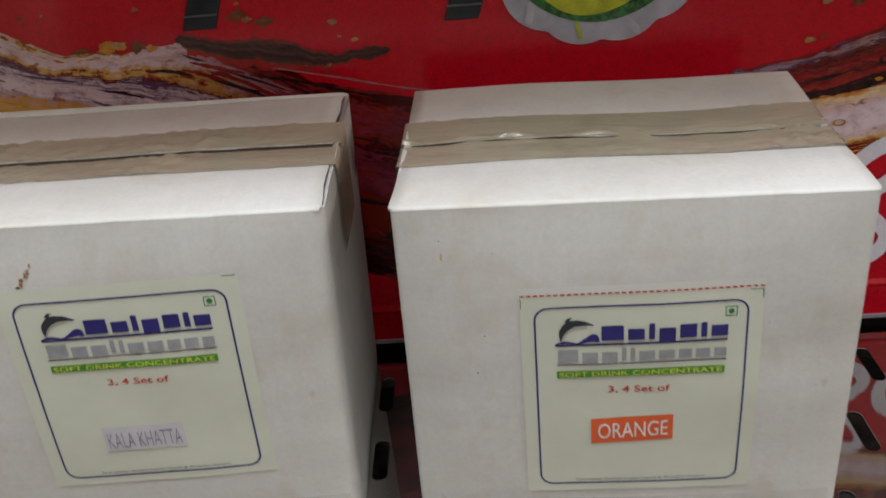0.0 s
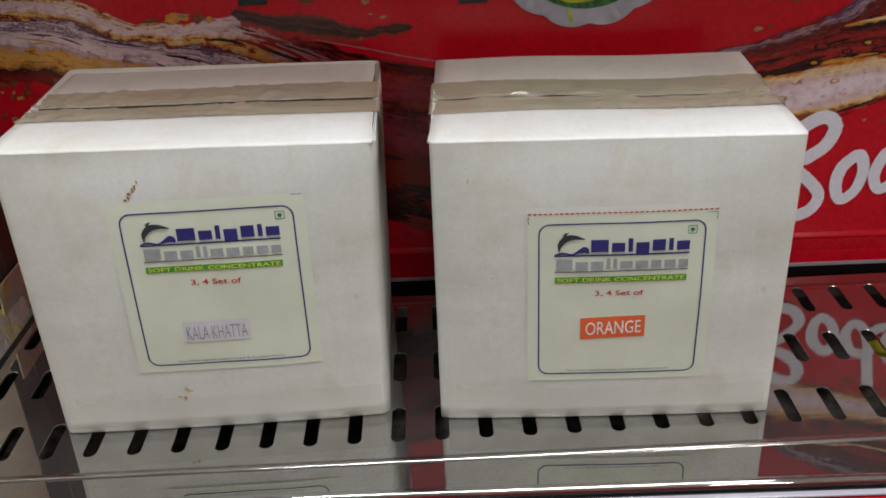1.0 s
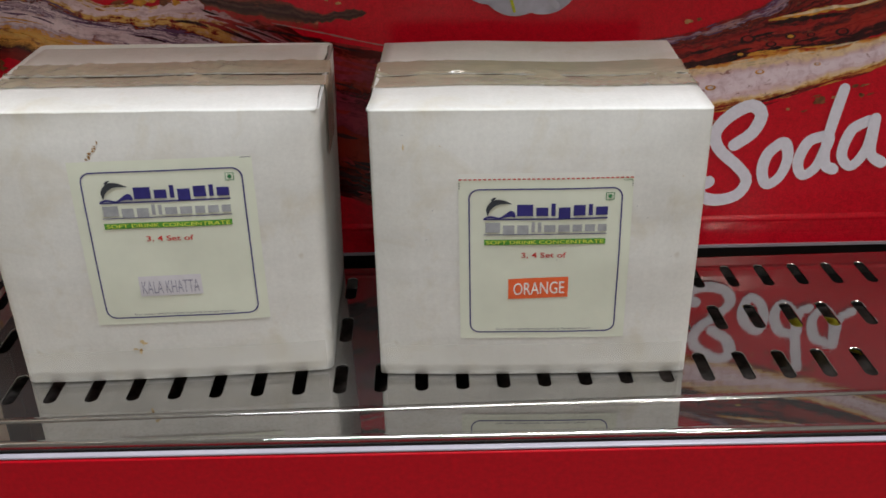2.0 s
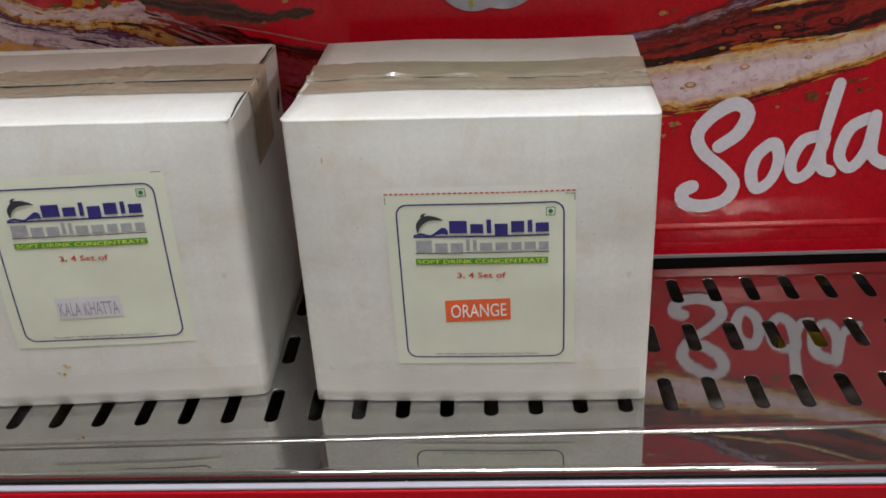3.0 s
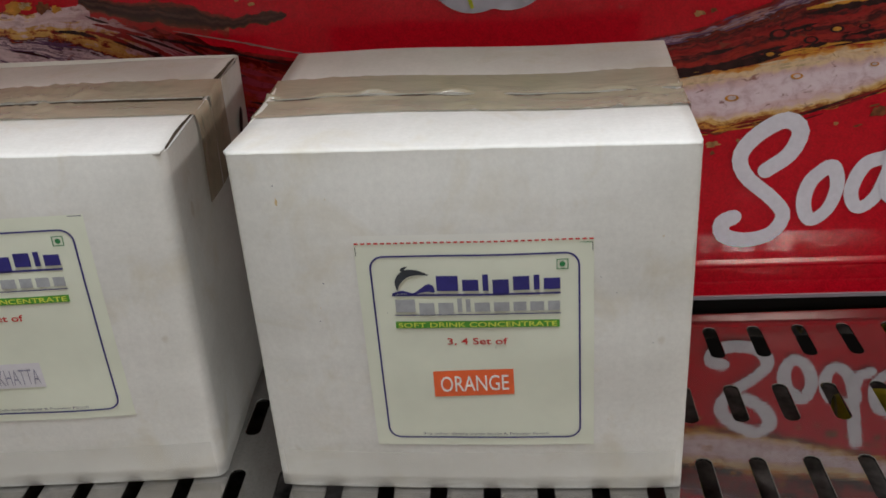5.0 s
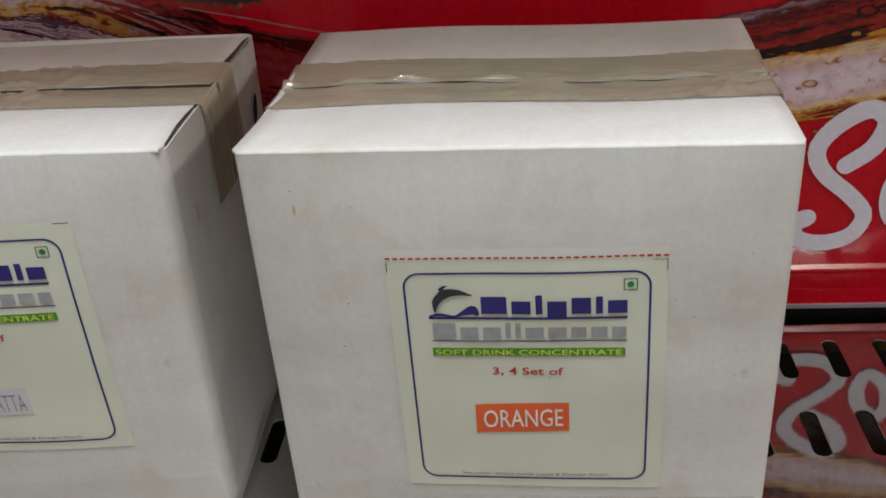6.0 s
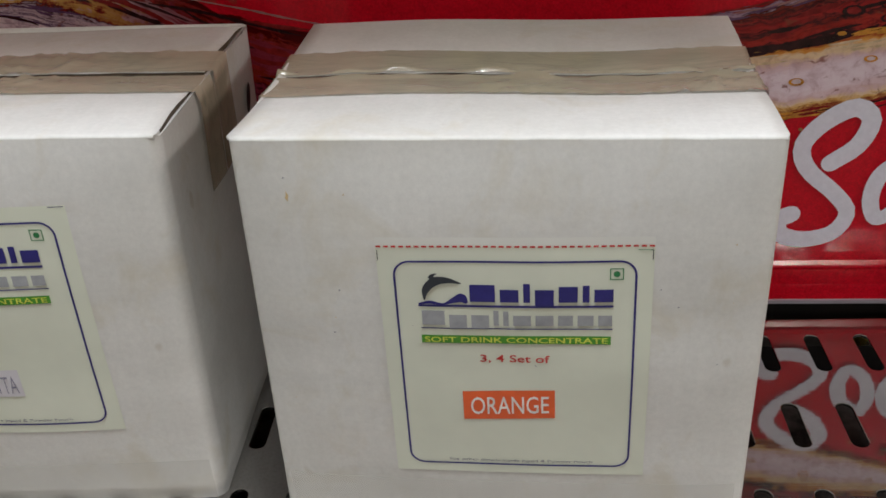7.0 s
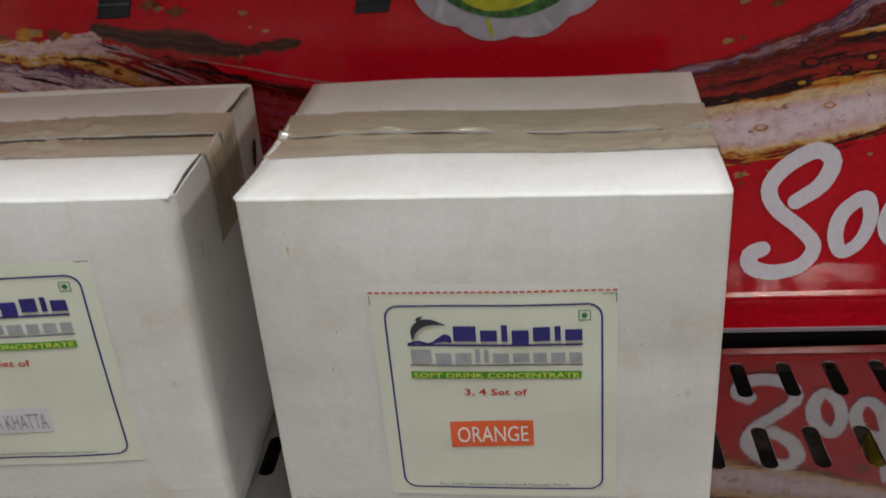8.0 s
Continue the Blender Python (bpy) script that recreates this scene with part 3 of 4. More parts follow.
for i in range(26):
    t = rng.random()
    flat_blob("drop_print", 0.235 + 0.15 * t, 0.107 + 0.03 * t + rng.uniform(-0.012, 0.004), rng.uniform(0.001, 0.004), rng.uniform(0.0006, 0.0016), 0.3, rng.choice((FLECK, FLECK_PALE)), 0.0009, 160 + i)


def bubble(x, z, rx, rz, rim, heart):
    n = 20
    for name, k0, k1, mat, lift in (("bubble_print", 0.62, 1.0, rim, 0.0008), ("bubble_print", 0.0, 0.62, heart, 0.0008)):
        verts = [(x + k * rx * math.cos(2 * math.pi * i / n), -lift, z + k * rz * math.sin(2 * math.pi * i / n) + (0.12 * rz if k == k0 else 0)) for k in (k0, k1) for i in range(n)]
        on_panel(name, (verts, [(i, (i + 1) % n, n + (i + 1) % n, n + i) for i in range(n)]), mat)


for bx, bz, size in ((0.3144, 0.1739, 0.0042), (0.277, 0.1608, 0.0040), (0.298, 0.1749, 0.0028), (0.2817, 0.1726, 0.0060), (0.300, 0.1682, 0.0044), (0.330, 0.1749, 0.0034), (0.354, 0.1766, 0.0055)):
    bubble(bx, bz, size, size * 0.5, P_DARK, P_AMBER if 0.0039 < size < 0.0043 else P_MAROON)
for bx, bz, size in ((0.256, 0.1351, 0.0042), (0.2936, 0.1468, 0.0036), (0.338, 0.1520, 0.0026)):
    bubble(bx, bz, size, size * 0.5, P_AMBER, P_LILAC)
for bx, bz, rx, rz, mat in ((-0.180, 0.2128, 0.0085, 0.0040, P_AMBER), (-0.176, 0.2140, 0.0040, 0.0020, P_CREAM), (-0.1640, 0.2120, 0.0055, 0.0034, FLECK), (-0.156, 0.2105, 0.0040, 0.0022, P_AMBER), (-0.200, 0.2115, 0.0070, 0.0014, FLECK),
                            (-0.1017, 0.2264, 0.0050, 0.0034, FLECK), (-0.0855, 0.2211, 0.0058, 0.0034, FLECK), (-0.096, 0.2235, 0.0030, 0.0016, FLECK_PALE), (-0.045, 0.2186, 0.0028, 0.0018, FLECK_PALE), (-0.1618, 0.234, 0.0022, 0.0012, FLECK_PALE),
                            (0.2431, 0.2092, 0.0034, 0.0014, FLECK_PALE), (0.2604, 0.2067, 0.0044, 0.0019, FLECK), (0.2347, 0.1873, 0.0034, 0.0018, FLECK_PALE), (0.2430, 0.1888, 0.0022, 0.0012, FLECK), (0.3438, 0.1233, 0.0052, 0.0036, FLECK), (0.246, 0.1065, 0.0050, 0.0018, FLECK_PALE)):
    flat_blob("drop_print", bx, bz, rx, rz, 0.1, mat, 0.00098, bx * 40)


def stroke(points, width, lift, count=40, taper=0.0):
    """A flat brush stroke with round ends."""
    c = smooth_curve(points, count)
    verts, faces = [], []
    for i, p in enumerate(c):
        d = (c[min(i + 1, count)] - c[max(i - 1, 0)]).normalized()
        w = width / 2 * (1 + taper * math.sin(i * 0.21))
        for s in (-1, 1):
            verts.append((p.x - s * d.y * w, -lift - 0.0003 * i / count, p.y + s * d.x * w))
    for i in range(count):
        faces.append((2 * i, 2 * i + 1, 2 * i + 3, 2 * i + 2))
    for end, p in ((0, c[0]), (1, c[-1])):
        d = (c[1] - c[0] if end == 0 else c[-2] - c[-1]).normalized()
        base = len(verts)
        verts.append((p.x, -lift - 0.0003 * end, p.y))
        for k in range(9):
            a = math.pi * (k / 8 - 0.5)
            v = -d * math.cos(a) * width / 2 + Vector((-d.y, d.x)) * math.sin(a) * width / 2
            verts.append((p.x + v.x, -lift - 0.0003 * end, p.y + v.y))
        faces += [(base, base + 1 + k, base + 2 + k) for k in range(8)]
    return verts, faces


def letter(name, strokes, width, label):
    verts, faces = [], []
    for i, pts in enumerate(strokes):
        v, f = stroke(pts, width, 0.0010 + 0.0004 * i, 40, 0.07)
        faces += [tuple(k + len(verts) for k in q) for q in f]
        verts += v
    return on_panel(name, (verts, faces), LETTER, label)


letter("letter", [[(0.2792, 0.0878), (0.293, 0.0981), (0.2986, 0.1128), (0.2892, 0.12), (0.2729, 0.1115), (0.2631, 0.0983), (0.2675, 0.0842),
                   (0.284, 0.0692), (0.2919, 0.0574), (0.2851, 0.0452), (0.2692, 0.041), (0.2556, 0.0446), (0.254, 0.0534), (0.2611, 0.0571)]], 0.0100, "pale brush letter S")
letter("letter", [[(0.3165, 0.0887), (0.307, 0.0794), (0.3039, 0.0654), (0.3086, 0.0537), (0.3187, 0.0604), (0.3235, 0.0757), (0.3205, 0.0881), (0.3143, 0.0874)]], 0.0090, "pale brush letter o")
letter("letter", [[(0.3509, 0.0938), (0.3388, 0.0889), (0.3323, 0.0725), (0.3371, 0.0609), (0.347, 0.0675), (0.3534, 0.084), (0.3552, 0.0922)],
                  [(0.3617, 0.132), (0.3564, 0.1071), (0.3532, 0.0854), (0.3546, 0.0699), (0.3615, 0.0654)]], 0.0088, "pale brush letter d")
letter("letter", [[(0.3845, 0.1056), (0.372, 0.0974), (0.367, 0.0779), (0.3756, 0.0678), (0.3863, 0.0817), (0.3897, 0.1024)],
                  [(0.3899, 0.1075), (0.3893, 0.0903), (0.391, 0.0771), (0.4001, 0.0702)]], 0.0088, "pale brush letter a")

# crimped bottle cap print, black bars
CAPX, CAPZ = 0.111, 0.2655


def ring_fan(radius_of, n, lift, cx=CAPX, cz=CAPZ):
    verts = [(cx, -lift, cz)] + [(cx + radius_of(2 * math.pi * i / n) * math.cos(2 * math.pi * i / n), -lift, cz + radius_of(2 * math.pi * i / n) * math.sin(2 * math.pi * i / n)) for i in range(n)]
    return verts, [(0, 1 + (i + 1) % n, 1 + i) for i in range(n)]


cap = on_panel("cap_print", ring_fan(lambda a: 0.0685 + 0.0036 * abs(math.sin(6.5 * a + 0.55)) ** 0.8 * 1.0, 182, 0.0012), CAP_WHITE, "silver-white crimped bottle cap print")
for i in range(13):
    a = 2 * math.pi * (i + 0.32) / 13
    p0 = (CAPX + 0.060 * math.cos(a), CAPZ + 0.060 * math.sin(a))
    p1 = (CAPX + 0.068 * math.cos(a + 0.06), CAPZ + 0.068 * math.sin(a + 0.06))
    part("cap_fold", stroke([p0, ((p0[0] + p1[0]) / 2, (p0[1] + p1[1]) / 2), p1], 0.0045 if i % 3 else 0.0022, 0.0016, 6), CAP_SHADE if i % 3 else CAP_YELLOW, cap)
part("cap_disc", ring_fan(lambda a: 0.0585, 64, 0.0018), CAP_GREEN, cap, "mottled green disc")
part("cap_swirl", stroke([(CAPX - 0.036, CAPZ - 0.030), (CAPX - 0.012, CAPZ - 0.046), (CAPX + 0.014, CAPZ - 0.044), (CAPX + 0.030, CAPZ - 0.028)], 0.013, 0.0021, 30, 0.2), CAP_YELLOW, cap, "yellow-green swirl")
part("cap_swirl", stroke([(CAPX - 0.02, CAPZ - 0.034), (CAPX, CAPZ - 0.0425), (CAPX + 0.016, CAPZ - 0.036)], 0.004, 0.0024, 20, 0.2), BAR_INK, cap, "black brush mark")
part("cap_swirl", stroke([(CAPX + 0.028, CAPZ - 0.026), (CAPX + 0.026, CAPZ - 0.036), (CAPX + 0.022, CAPZ - 0.047)], 0.003, 0.0024, 10), BAR_INK, cap, "black brush mark")
for x, z in ((-0.1255, 0.2185), (0.031, 0.2133), (0.187, 0.2152)):
    w = 0.0205
    bar = on_panel("printed_bar", slab(x - w / 2, x + w / 2, -0.0012, -0.0002, z + 0.0008, z + 0.09, 0.0004, 1), BAR_INK, "blue-black printed bar")
    for v in bar.data.vertices:
        v.co.x += (v.co.z - z) * 0.34
    part("bar_edge", slab(x - w / 2 + 0.0025, x + w / 2 + 0.0025, -0.0020, -0.0014, z + 0.0085, z + 0.0098, 0.0002, 1), BAR_EDGE, bar, "grey outline")

# ---- drip tray with slots ----
tray = thing("drip_tray", pose(0.2, -0.017, 0, 0, 0, 1.25) @ pose(-0.2, 0.017, 0), "polished stainless steel drip tray with slots", "tray")
PITCH, SLOT_L, SLOT_W = 0.0272, 0.034, 0.0086
ROWS_Y = (0.0005, 0.0635, 0.1250)
CELLS_Y = ((-0.0310, 0.0320), (0.0320, 0.0945), (0.0945, 0.1555))


def slot_plate():
    verts, faces, index = [], [], {}

    def vert(x, y, z):
        key = (round(x, 5), round(y, 5), round(z, 5))
        if key not in index:
            index[key] = len(verts)
            verts.append((x, y, z))
        return index[key]

    for c in range(-11, 22):
        cx = c * PITCH
        for cy, (ya, yb) in zip(ROWS_Y, CELLS_Y):
            xa, xb = cx - PITCH / 2, cx + PITCH / 2
            inner, straight = [], SLOT_L / 2 - SLOT_W / 2
            for k in range(16):
                a = math.pi * (k + 0.5) / 16 * 2
                inner.append((math.cos(a) * SLOT_W / 2, math.sin(a) * SLOT_W / 2 + (straight if math.sin(a) > 0 else -straight)))
            # walk round the cell, corners included
            rect = [(xb, cy + 0.3 * (yb - cy)), (xb, cy + 0.7 * (yb - cy)), (xb, yb), (cx + PITCH / 4, yb), (cx - PITCH / 4, yb), (xa, yb), (xa, cy + 0.7 * (yb - cy)), (xa, cy + 0.3 * (yb - cy)),
                    (xa, cy + 0.3 * (ya - cy)), (xa, cy + 0.7 * (ya - cy)), (xa, ya), (cx - PITCH / 4, ya), (cx + PITCH / 4, ya), (xb, ya), (xb, cy + 0.7 * (ya - cy)), (xb, cy + 0.3 * (ya - cy))]
            ring = [vert(x, y, 0) for x, y in rect]
            rings = [ring]
            for grow, z in ((1.06, 0.0), (1.0, -0.0003), (0.98, -0.0016)):
                rings.append([vert(cx + x * grow, cy + y * (1 + (grow - 1) * 0.3), z) for x, y in inner])
            for r0, r1 in zip(rings, rings[1:]):
                for k in range(16):
                    q = (r0[k], r0[(k + 1) % 16], r1[(k + 1) % 16], r1[k])
                    faces.append(q)
    return verts, faces


part("slotted_plate", slot_plate(), STEEL, tray)
XA, XB = -11.5 * PITCH, 21.5 * PITCH
part("left_margin", loft([(-0.031, -0.0012), (-0.031, 0.0), (0.1555, 0.0), (0.1555, -0.0012)], X0 + 0.0035, XA, 1, True), STEEL, tray)
part("back_edge", loft([(0.1555, 0.0)] + [(0.1575 + 0.0022 * math.sin(a), -0.0022 + 0.0022 * math.cos(a)) for a in (0.2, 0.6, 1.0, 1.4)] + [(0.1597, -0.02)], X0 + 0.0035, XB), STEEL, tray, "rounded back edge of the tray")
bead = [(-0.031, 0.0)] + [(-0.0345 + 0.0022 * math.cos(a), -0.0001 + 0.0011 * math.sin(a)) for a in (0.3, 0.9, 1.57, 2.2, 2.8)] + [(-0.0370, -0.0008)]
part("front_bead", loft(bead, X0 + 0.0005, XB, 1), STEEL_DARK, tray, "polished bead along the front edge")
rim = [(-0.026, -0.0016), (-0.0335, -0.0004), (-0.0340, -0.0003), (-0.0345, -0.0003), (-0.0635, -0.0003), (-0.0640, -0.0003)]
rim += [(-0.0658 + 0.0030 * math.cos(a), -0.0020 + 0.0022 * math.sin(a)) for a in (1.2, 1.57, 2.1, 2.6, 3.1)] + [(-0.0688, -0.014)]
mpart("front_rim", loft(rim, X0 - 0.15, X1, 1), MIRROR, "rolled polished steel rim under the tray's edge")

# yellow hose end lying in the pan
hose = thing("drain_hose", pose(0.350, 0.122, -0.0575, 0, 0, 82), "short yellow plastic drain hose in the pan", "hose")
verts, faces = [], []
for i in range(13):
    for j in range(12):
        a = 2 * math.pi * j / 12
        verts.append((0.012 * math.cos(a) + 0.012 * math.sin(i * 0.25), -0.03 + i * 0.005, 0.012 * math.sin(a)))
for i in range(12):
    for j in range(12):
        faces.append((i * 12 + j, i * 12 + (j + 1) % 12, (i + 1) * 12 + (j + 1) % 12, (i + 1) * 12 + j))
faces += [tuple(range(12)), tuple(range(155, 143, -1))]
part("hose_wall", (verts, faces, True), TUBE_YELLOW, hose)


# ---- cardboard boxes ----
def make_box(m, label, W, D, H, sag, bulge, gap_right, seed, u0, w0, flavour, dashed, flare=0.0, shear=0.0, wide=1.0, R=0.0022):
    """A taped carton; local x along the front, y into depth, z up, the front face at y = 0."""
    box = thing("cardboard_box", m, label, "box", "boxes on the tray")

    def top(x):
        return H + sag * x / W

    def front(x, z):
        fx, fz = max(0.0, 1 - (2 * x / W) ** 2), max(0.0, 1 - (2 * min(1.0, z / (0.955 * H)) - 1) ** 2)
        full = max(fz ** 0.5, 0.5) if z < 0.5 * H else fz ** 0.5
        return -bulge * fx ** 0.5 * full + 0.0008 * fz * noise.noise((x * 30, z * 30, seed))

    def warp(ob):
        for v in ob.data.vertices:
            v.co.x += (v.co.x * flare + shear) * v.co.z / H
        ob.data.update()
        return ob

    # body: four walls from rounded rings, the front bulging
    nx, ny, nz = 22, 12, 22
    ring = []
    for i in range(nx + 1):
        ring.append((-W / 2 + R + (W - 2 * R) * i / nx, 0.0))
    for a in (0.3, 0.8, 1.27):
        ring.append((W / 2 - R + R * math.sin(a), R - R * math.cos(a)))
    for i in range(ny + 1):
        ring.append((W / 2, R + (D - 2 * R) * i / ny))
    for a in (0.3, 0.8, 1.27):
        ring.append((W / 2 - R + R * math.cos(a), D - R + R * math.sin(a)))
    for i in range(nx + 1):
        ring.append((W / 2 - R - (W - 2 * R) * i / nx, D))
    for a in (0.3, 0.8, 1.27):
        ring.append((-W / 2 + R - R * math.sin(a), D - R + R * math.cos(a)))
    for i in range(ny + 1):
        ring.append((-W / 2, D - R - (D - 2 * R) * i / ny))
    for a in (0.3, 0.8, 1.27):
        ring.append((-W / 2 + R - R * math.cos(a), R - R * math.sin(a)))
    n = len(ring)
    verts, faces = [], []
    for k in range(nz + 1):
        for x, y in ring:
            z = 0.0008 + (top(x) - 0.0024) * k / nz
            f = max(0.0, 1 - y / max(0.004, R))
            side = 0.0016 * noise.noise((y * 16, z * 14, seed + (3 if x > 0 else 9))) if abs(x) > W / 2 - R * 0.5 and R < y < D - R else 0.0
            verts.append((x + side, y + f * front(x, z), z))
    for k in range(nz):
        for j in range(n):
            a, b = k * n + j, k * n + (j + 1) % n
            faces.append((a, b, b + n, a + n))
    # folded-in rim and inside of the walls, with edges of their own
    base = len(verts)
    for x, y in ring:
        verts.append((x, y, top(x) - 0.0016))
    for inset, z0 in ((0.006, 0.0030), (0.006, None)):
        for x, y in ring:
            verts.append((x * (1 - inset / W), 0.003 + y * (1 - inset / D), 0.004 if z0 is None else top(x) - z0))
    for j in range(n):
        b = (j + 1) % n
        faces.append((base + j, base + b, base + n + b, base + n + j))
        faces.append((base + n + j, base + n + b, base + 2 * n + b, base + 2 * n + j))
    faces.append(tuple(reversed(range(n))))
    faces.append(tuple(base + 2 * n + j for j in range(n)))
    warp(part("body", (verts, faces, True), CARD, box))

    # inner side flaps
    for s in (-1, 1):
        xa, xb = sorted((s * (W / 2 - 0.004), s * (W / 2 - 0.07)))
        part("inner_flap", slab(xa, xb, 0.005, D - 0.005, H - 0.0135 - abs(sag), H - 0.0105 - abs(sag), 0.0006, 1), DARKENED_RAW, box, "bare brown inner flap, darkened for the shade under the seam")

    # outer flaps meeting at a seam
    seam = D * 0.49
    slit = 0.0017 if dashed else 0.0026

    def flap_z(x, y):
        f = y / D
        bow = 0.0045 * math.exp(-((y - seam) / 0.03) ** 2) * -0.5
        curl = 0.0018 * min(1.0, y / 0.03) * noise.noise((x * 11, y * 13, seed + 20))
        drop = -0.0026 * max(0, 1 - y / 0.0022) ** 2 - 0.0022 * max(0, 1 - (D - y) / 0.006) ** 2
        return top(x) + bow + curl + drop - 0.0005 + 0.004 * max(0, f - 0.55) * (1 if seed < 2 else -1)

    def right_end(y):
        return W / 2 - gap_right * (0.35 + 0.3 * min(1.0, y / 0.03) + 0.8 * noise.noise((y * 38, seed, 4)) + 0.5 * y / D) if gap_right else W / 2

    def flap(name, ya, yb):
        cols, rows = 26, 10
        vs, fs = [], []
        for layer in (0, 1):
            for i in range(cols + 1):
                for j in range(rows + 1):
                    fy = j / rows
                    fy = fy ** 2.2 if ya < 0.01 else 1 - (1 - fy) ** 2.2
                    y = ya + (yb - ya) * fy
                    if ya < 0.01 and fy == 1:
                        y += 0.0009 * noise.noise((i * 0.45, seed, 1)) - slit
                    if ya > 0.01 and fy == 0:
                        y += 0.0009 * noise.noise((i * 0.45, seed, 2)) + slit
                    xl, xr = -W / 2 - (0.0010 * max(0, 1 - y / 0.02) if dashed else 0), right_end(y)
                    x = xl + (xr - xl) * i / cols
                    yy = y + (front(x, H * 0.995) if y < 0.001 else 0)
                    thin = min(1.0, max(0.0, y / 0.005), max(0.0, (D - y) / 0.005))
                    vs.append((x, yy, flap_z(x, y) - (0.0003 + 0.0025 * thin) * layer))
        if ya < 0.01:
            for layer in (0, 1):
                for i in range(cols + 1):
                    k = layer * (cols + 1) * (rows + 1) + i * (rows + 1)
                    x = max(-W / 2 + 0.35 * R, min(W / 2 - 0.35 * R, vs[k][0]))
                    worn = 0.0003 * noise.noise((x * 90, seed, 7))
                    vs[k] = (x, -0.00004 + 0.0012 * layer, top(x) - 0.0019 - 0.0012 * layer + worn)
                    vs[k + 1] = (x, 0.0006 + 0.0010 * layer, top(x) - 0.0008 + worn - 0.0014 * layer)
        m1 = (cols + 1) * (rows + 1)
        idx = lambda i, j, l: l * m1 + i * (rows + 1) + j
        for i in range(cols):
            for j in range(rows):
                fs.append((idx(i, j, 0), idx(i + 1, j, 0), idx(i + 1, j + 1, 0), idx(i, j + 1, 0)))
                fs.append((idx(i, j, 1), idx(i, j + 1, 1), idx(i + 1, j + 1, 1), idx(i + 1, j, 1)))
        for i in range(cols):
            fs.append((idx(i, 0, 0), idx(i, 0, 1), idx(i + 1, 0, 1), idx(i + 1, 0, 0)))
            fs.append((idx(i, rows, 0), idx(i + 1, rows, 0), idx(i + 1, rows, 1), idx(i, rows, 1)))
        for j in range(rows):
            fs.append((idx(0, j, 0), idx(0, j + 1, 0), idx(0, j + 1, 1), idx(0, j, 1)))
            fs.append((idx(cols, j, 0), idx(cols, j, 1), idx(cols, j + 1, 1), idx(cols, j + 1, 0)))
        ob = part(name, (vs, fs), CARD, box)
        ob.data.materials.append(DARKENED_RAW)
        hinge = 0.0 if ya < 0.01 else D
        for p in ob.data.polygons[cols * rows * 2:]:
            p.material_index = 0 if abs(p.center.y - hinge) < 0.0065 else 1
        for p in ob.data.polygons[:cols * rows * 2]:
            p.use_smooth = True
        return warp(ob)

    flap("top_flap", 0.0, seam)
    flap("top_flap", seam, D + 0.0004)

    # tape along the seam and down both ends, split open along the seam line
    def tape_strip(ya, yb, down):
        path = []
        for i in range(9):
            path.append((-W / 2 - 0.0013, -down * (1 - i / 8), 0))
        for i in range(91):
            path.append((-W / 2 - 0.0010 + (W + 0.0020) * i / 90, 0, 1))
        for i in range(1, 9):
            path.append((W / 2 + 0.0014, -down * i / 8, 0))
        vs, fs, rows = [], [], 12
        for i, (x, dz, on_top) in enumerate(path):
            for j in range(rows + 1):
                fj = (j / rows) ** 1.8 if ya > seam else 1 - (1 - j / rows) ** 1.8
                y = ya + (yb - ya) * fj
                if not on_top:
                    y = seam + (y - seam) * (1 - 0.92 * slit / max(slit, abs(y - seam)))
                if j in (0, rows):
                    y += 0.0005 * noise.noise((i * 0.5, seed, ya * 90))
                loose = max(0.0, noise.noise((x * 19, y * 12, seed + 31)) - 0.03)
                crinkle = 0.0065 * loose * abs(noise.noise((x * 150, y * 210, seed + 5)))
                z = (flap_z(x, y) + 0.0005 + 0.0003 * noise.noise((x * 60, y * 80, seed)) + crinkle) if on_top else flap_z(x, y) + dz
                if on_top:
                    lip = max(0.0, noise.noise((x * 52, seed + (11 if ya > seam else 17), 2)) + (0.25 if dashed else -0.05))
                    z += (0.0042 if dashed else 0.0) * lip * math.exp(-((abs(y - seam) - slit - 0.0018) / 0.0012) ** 2)
                xx = x
                if not on_top:
                    xx = x + (0.0016 * noise.noise((y * 16, z * 14, seed + (3 if x > 0 else 9)))) + (0.0004 if x > 0 else -0.0004)
                vs.append((xx, y, z))
        for i in range(len(path) - 1):
            for j in range(rows):
                a = i * (rows + 1) + j
                fs.append((a, a + rows + 1, a + rows + 2, a + 1))
        return vs, fs, True

    tw = 0.0275
    warp(part("tape", tape_strip(seam - tw, seam - slit, 0.048), TAPE, box, "glossy brown packing tape"))
    warp(part("tape", tape_strip(seam + slit, seam + tw, 0.048), TAPE, box, "glossy brown packing tape"))

    # things on the front follow its bulge
    def onto(me, lift):
        for v in me.vertices:
            x, z = v.co.x, v.co.z
            if abs(x - u0) < 0.06 and z > w0 - 0.006:
                x = v.co.x = u0 + (x - u0) * wide
            if dashed and abs(x - u0) < 0.025 and w0 + 0.024 < z < w0 + 0.042:
                z = v.co.z = z + 0.032 * (x - u0)
            v.co.y = front(x, z) - lift - v.co.y
        me.update()
        return me

    def sheet(name, xa, xb, za, zb, mat, parent, lift, label="", cells=10):
        vs = [(xa + (xb - xa) * i / cells, 0, za + (zb - za) * j / cells) for i in range(cells + 1) for j in range(cells + 1)]
        fs = [(i * (cells + 1) + j, (i + 1) * (cells + 1) + j, (i + 1) * (cells + 1) + j + 1, i * (cells + 1) + j + 1) for i in range(cells) for j in range(cells)]
        return part(name, onto(mesh_of(name, vs, fs, mat, True), lift), mat, parent, label)

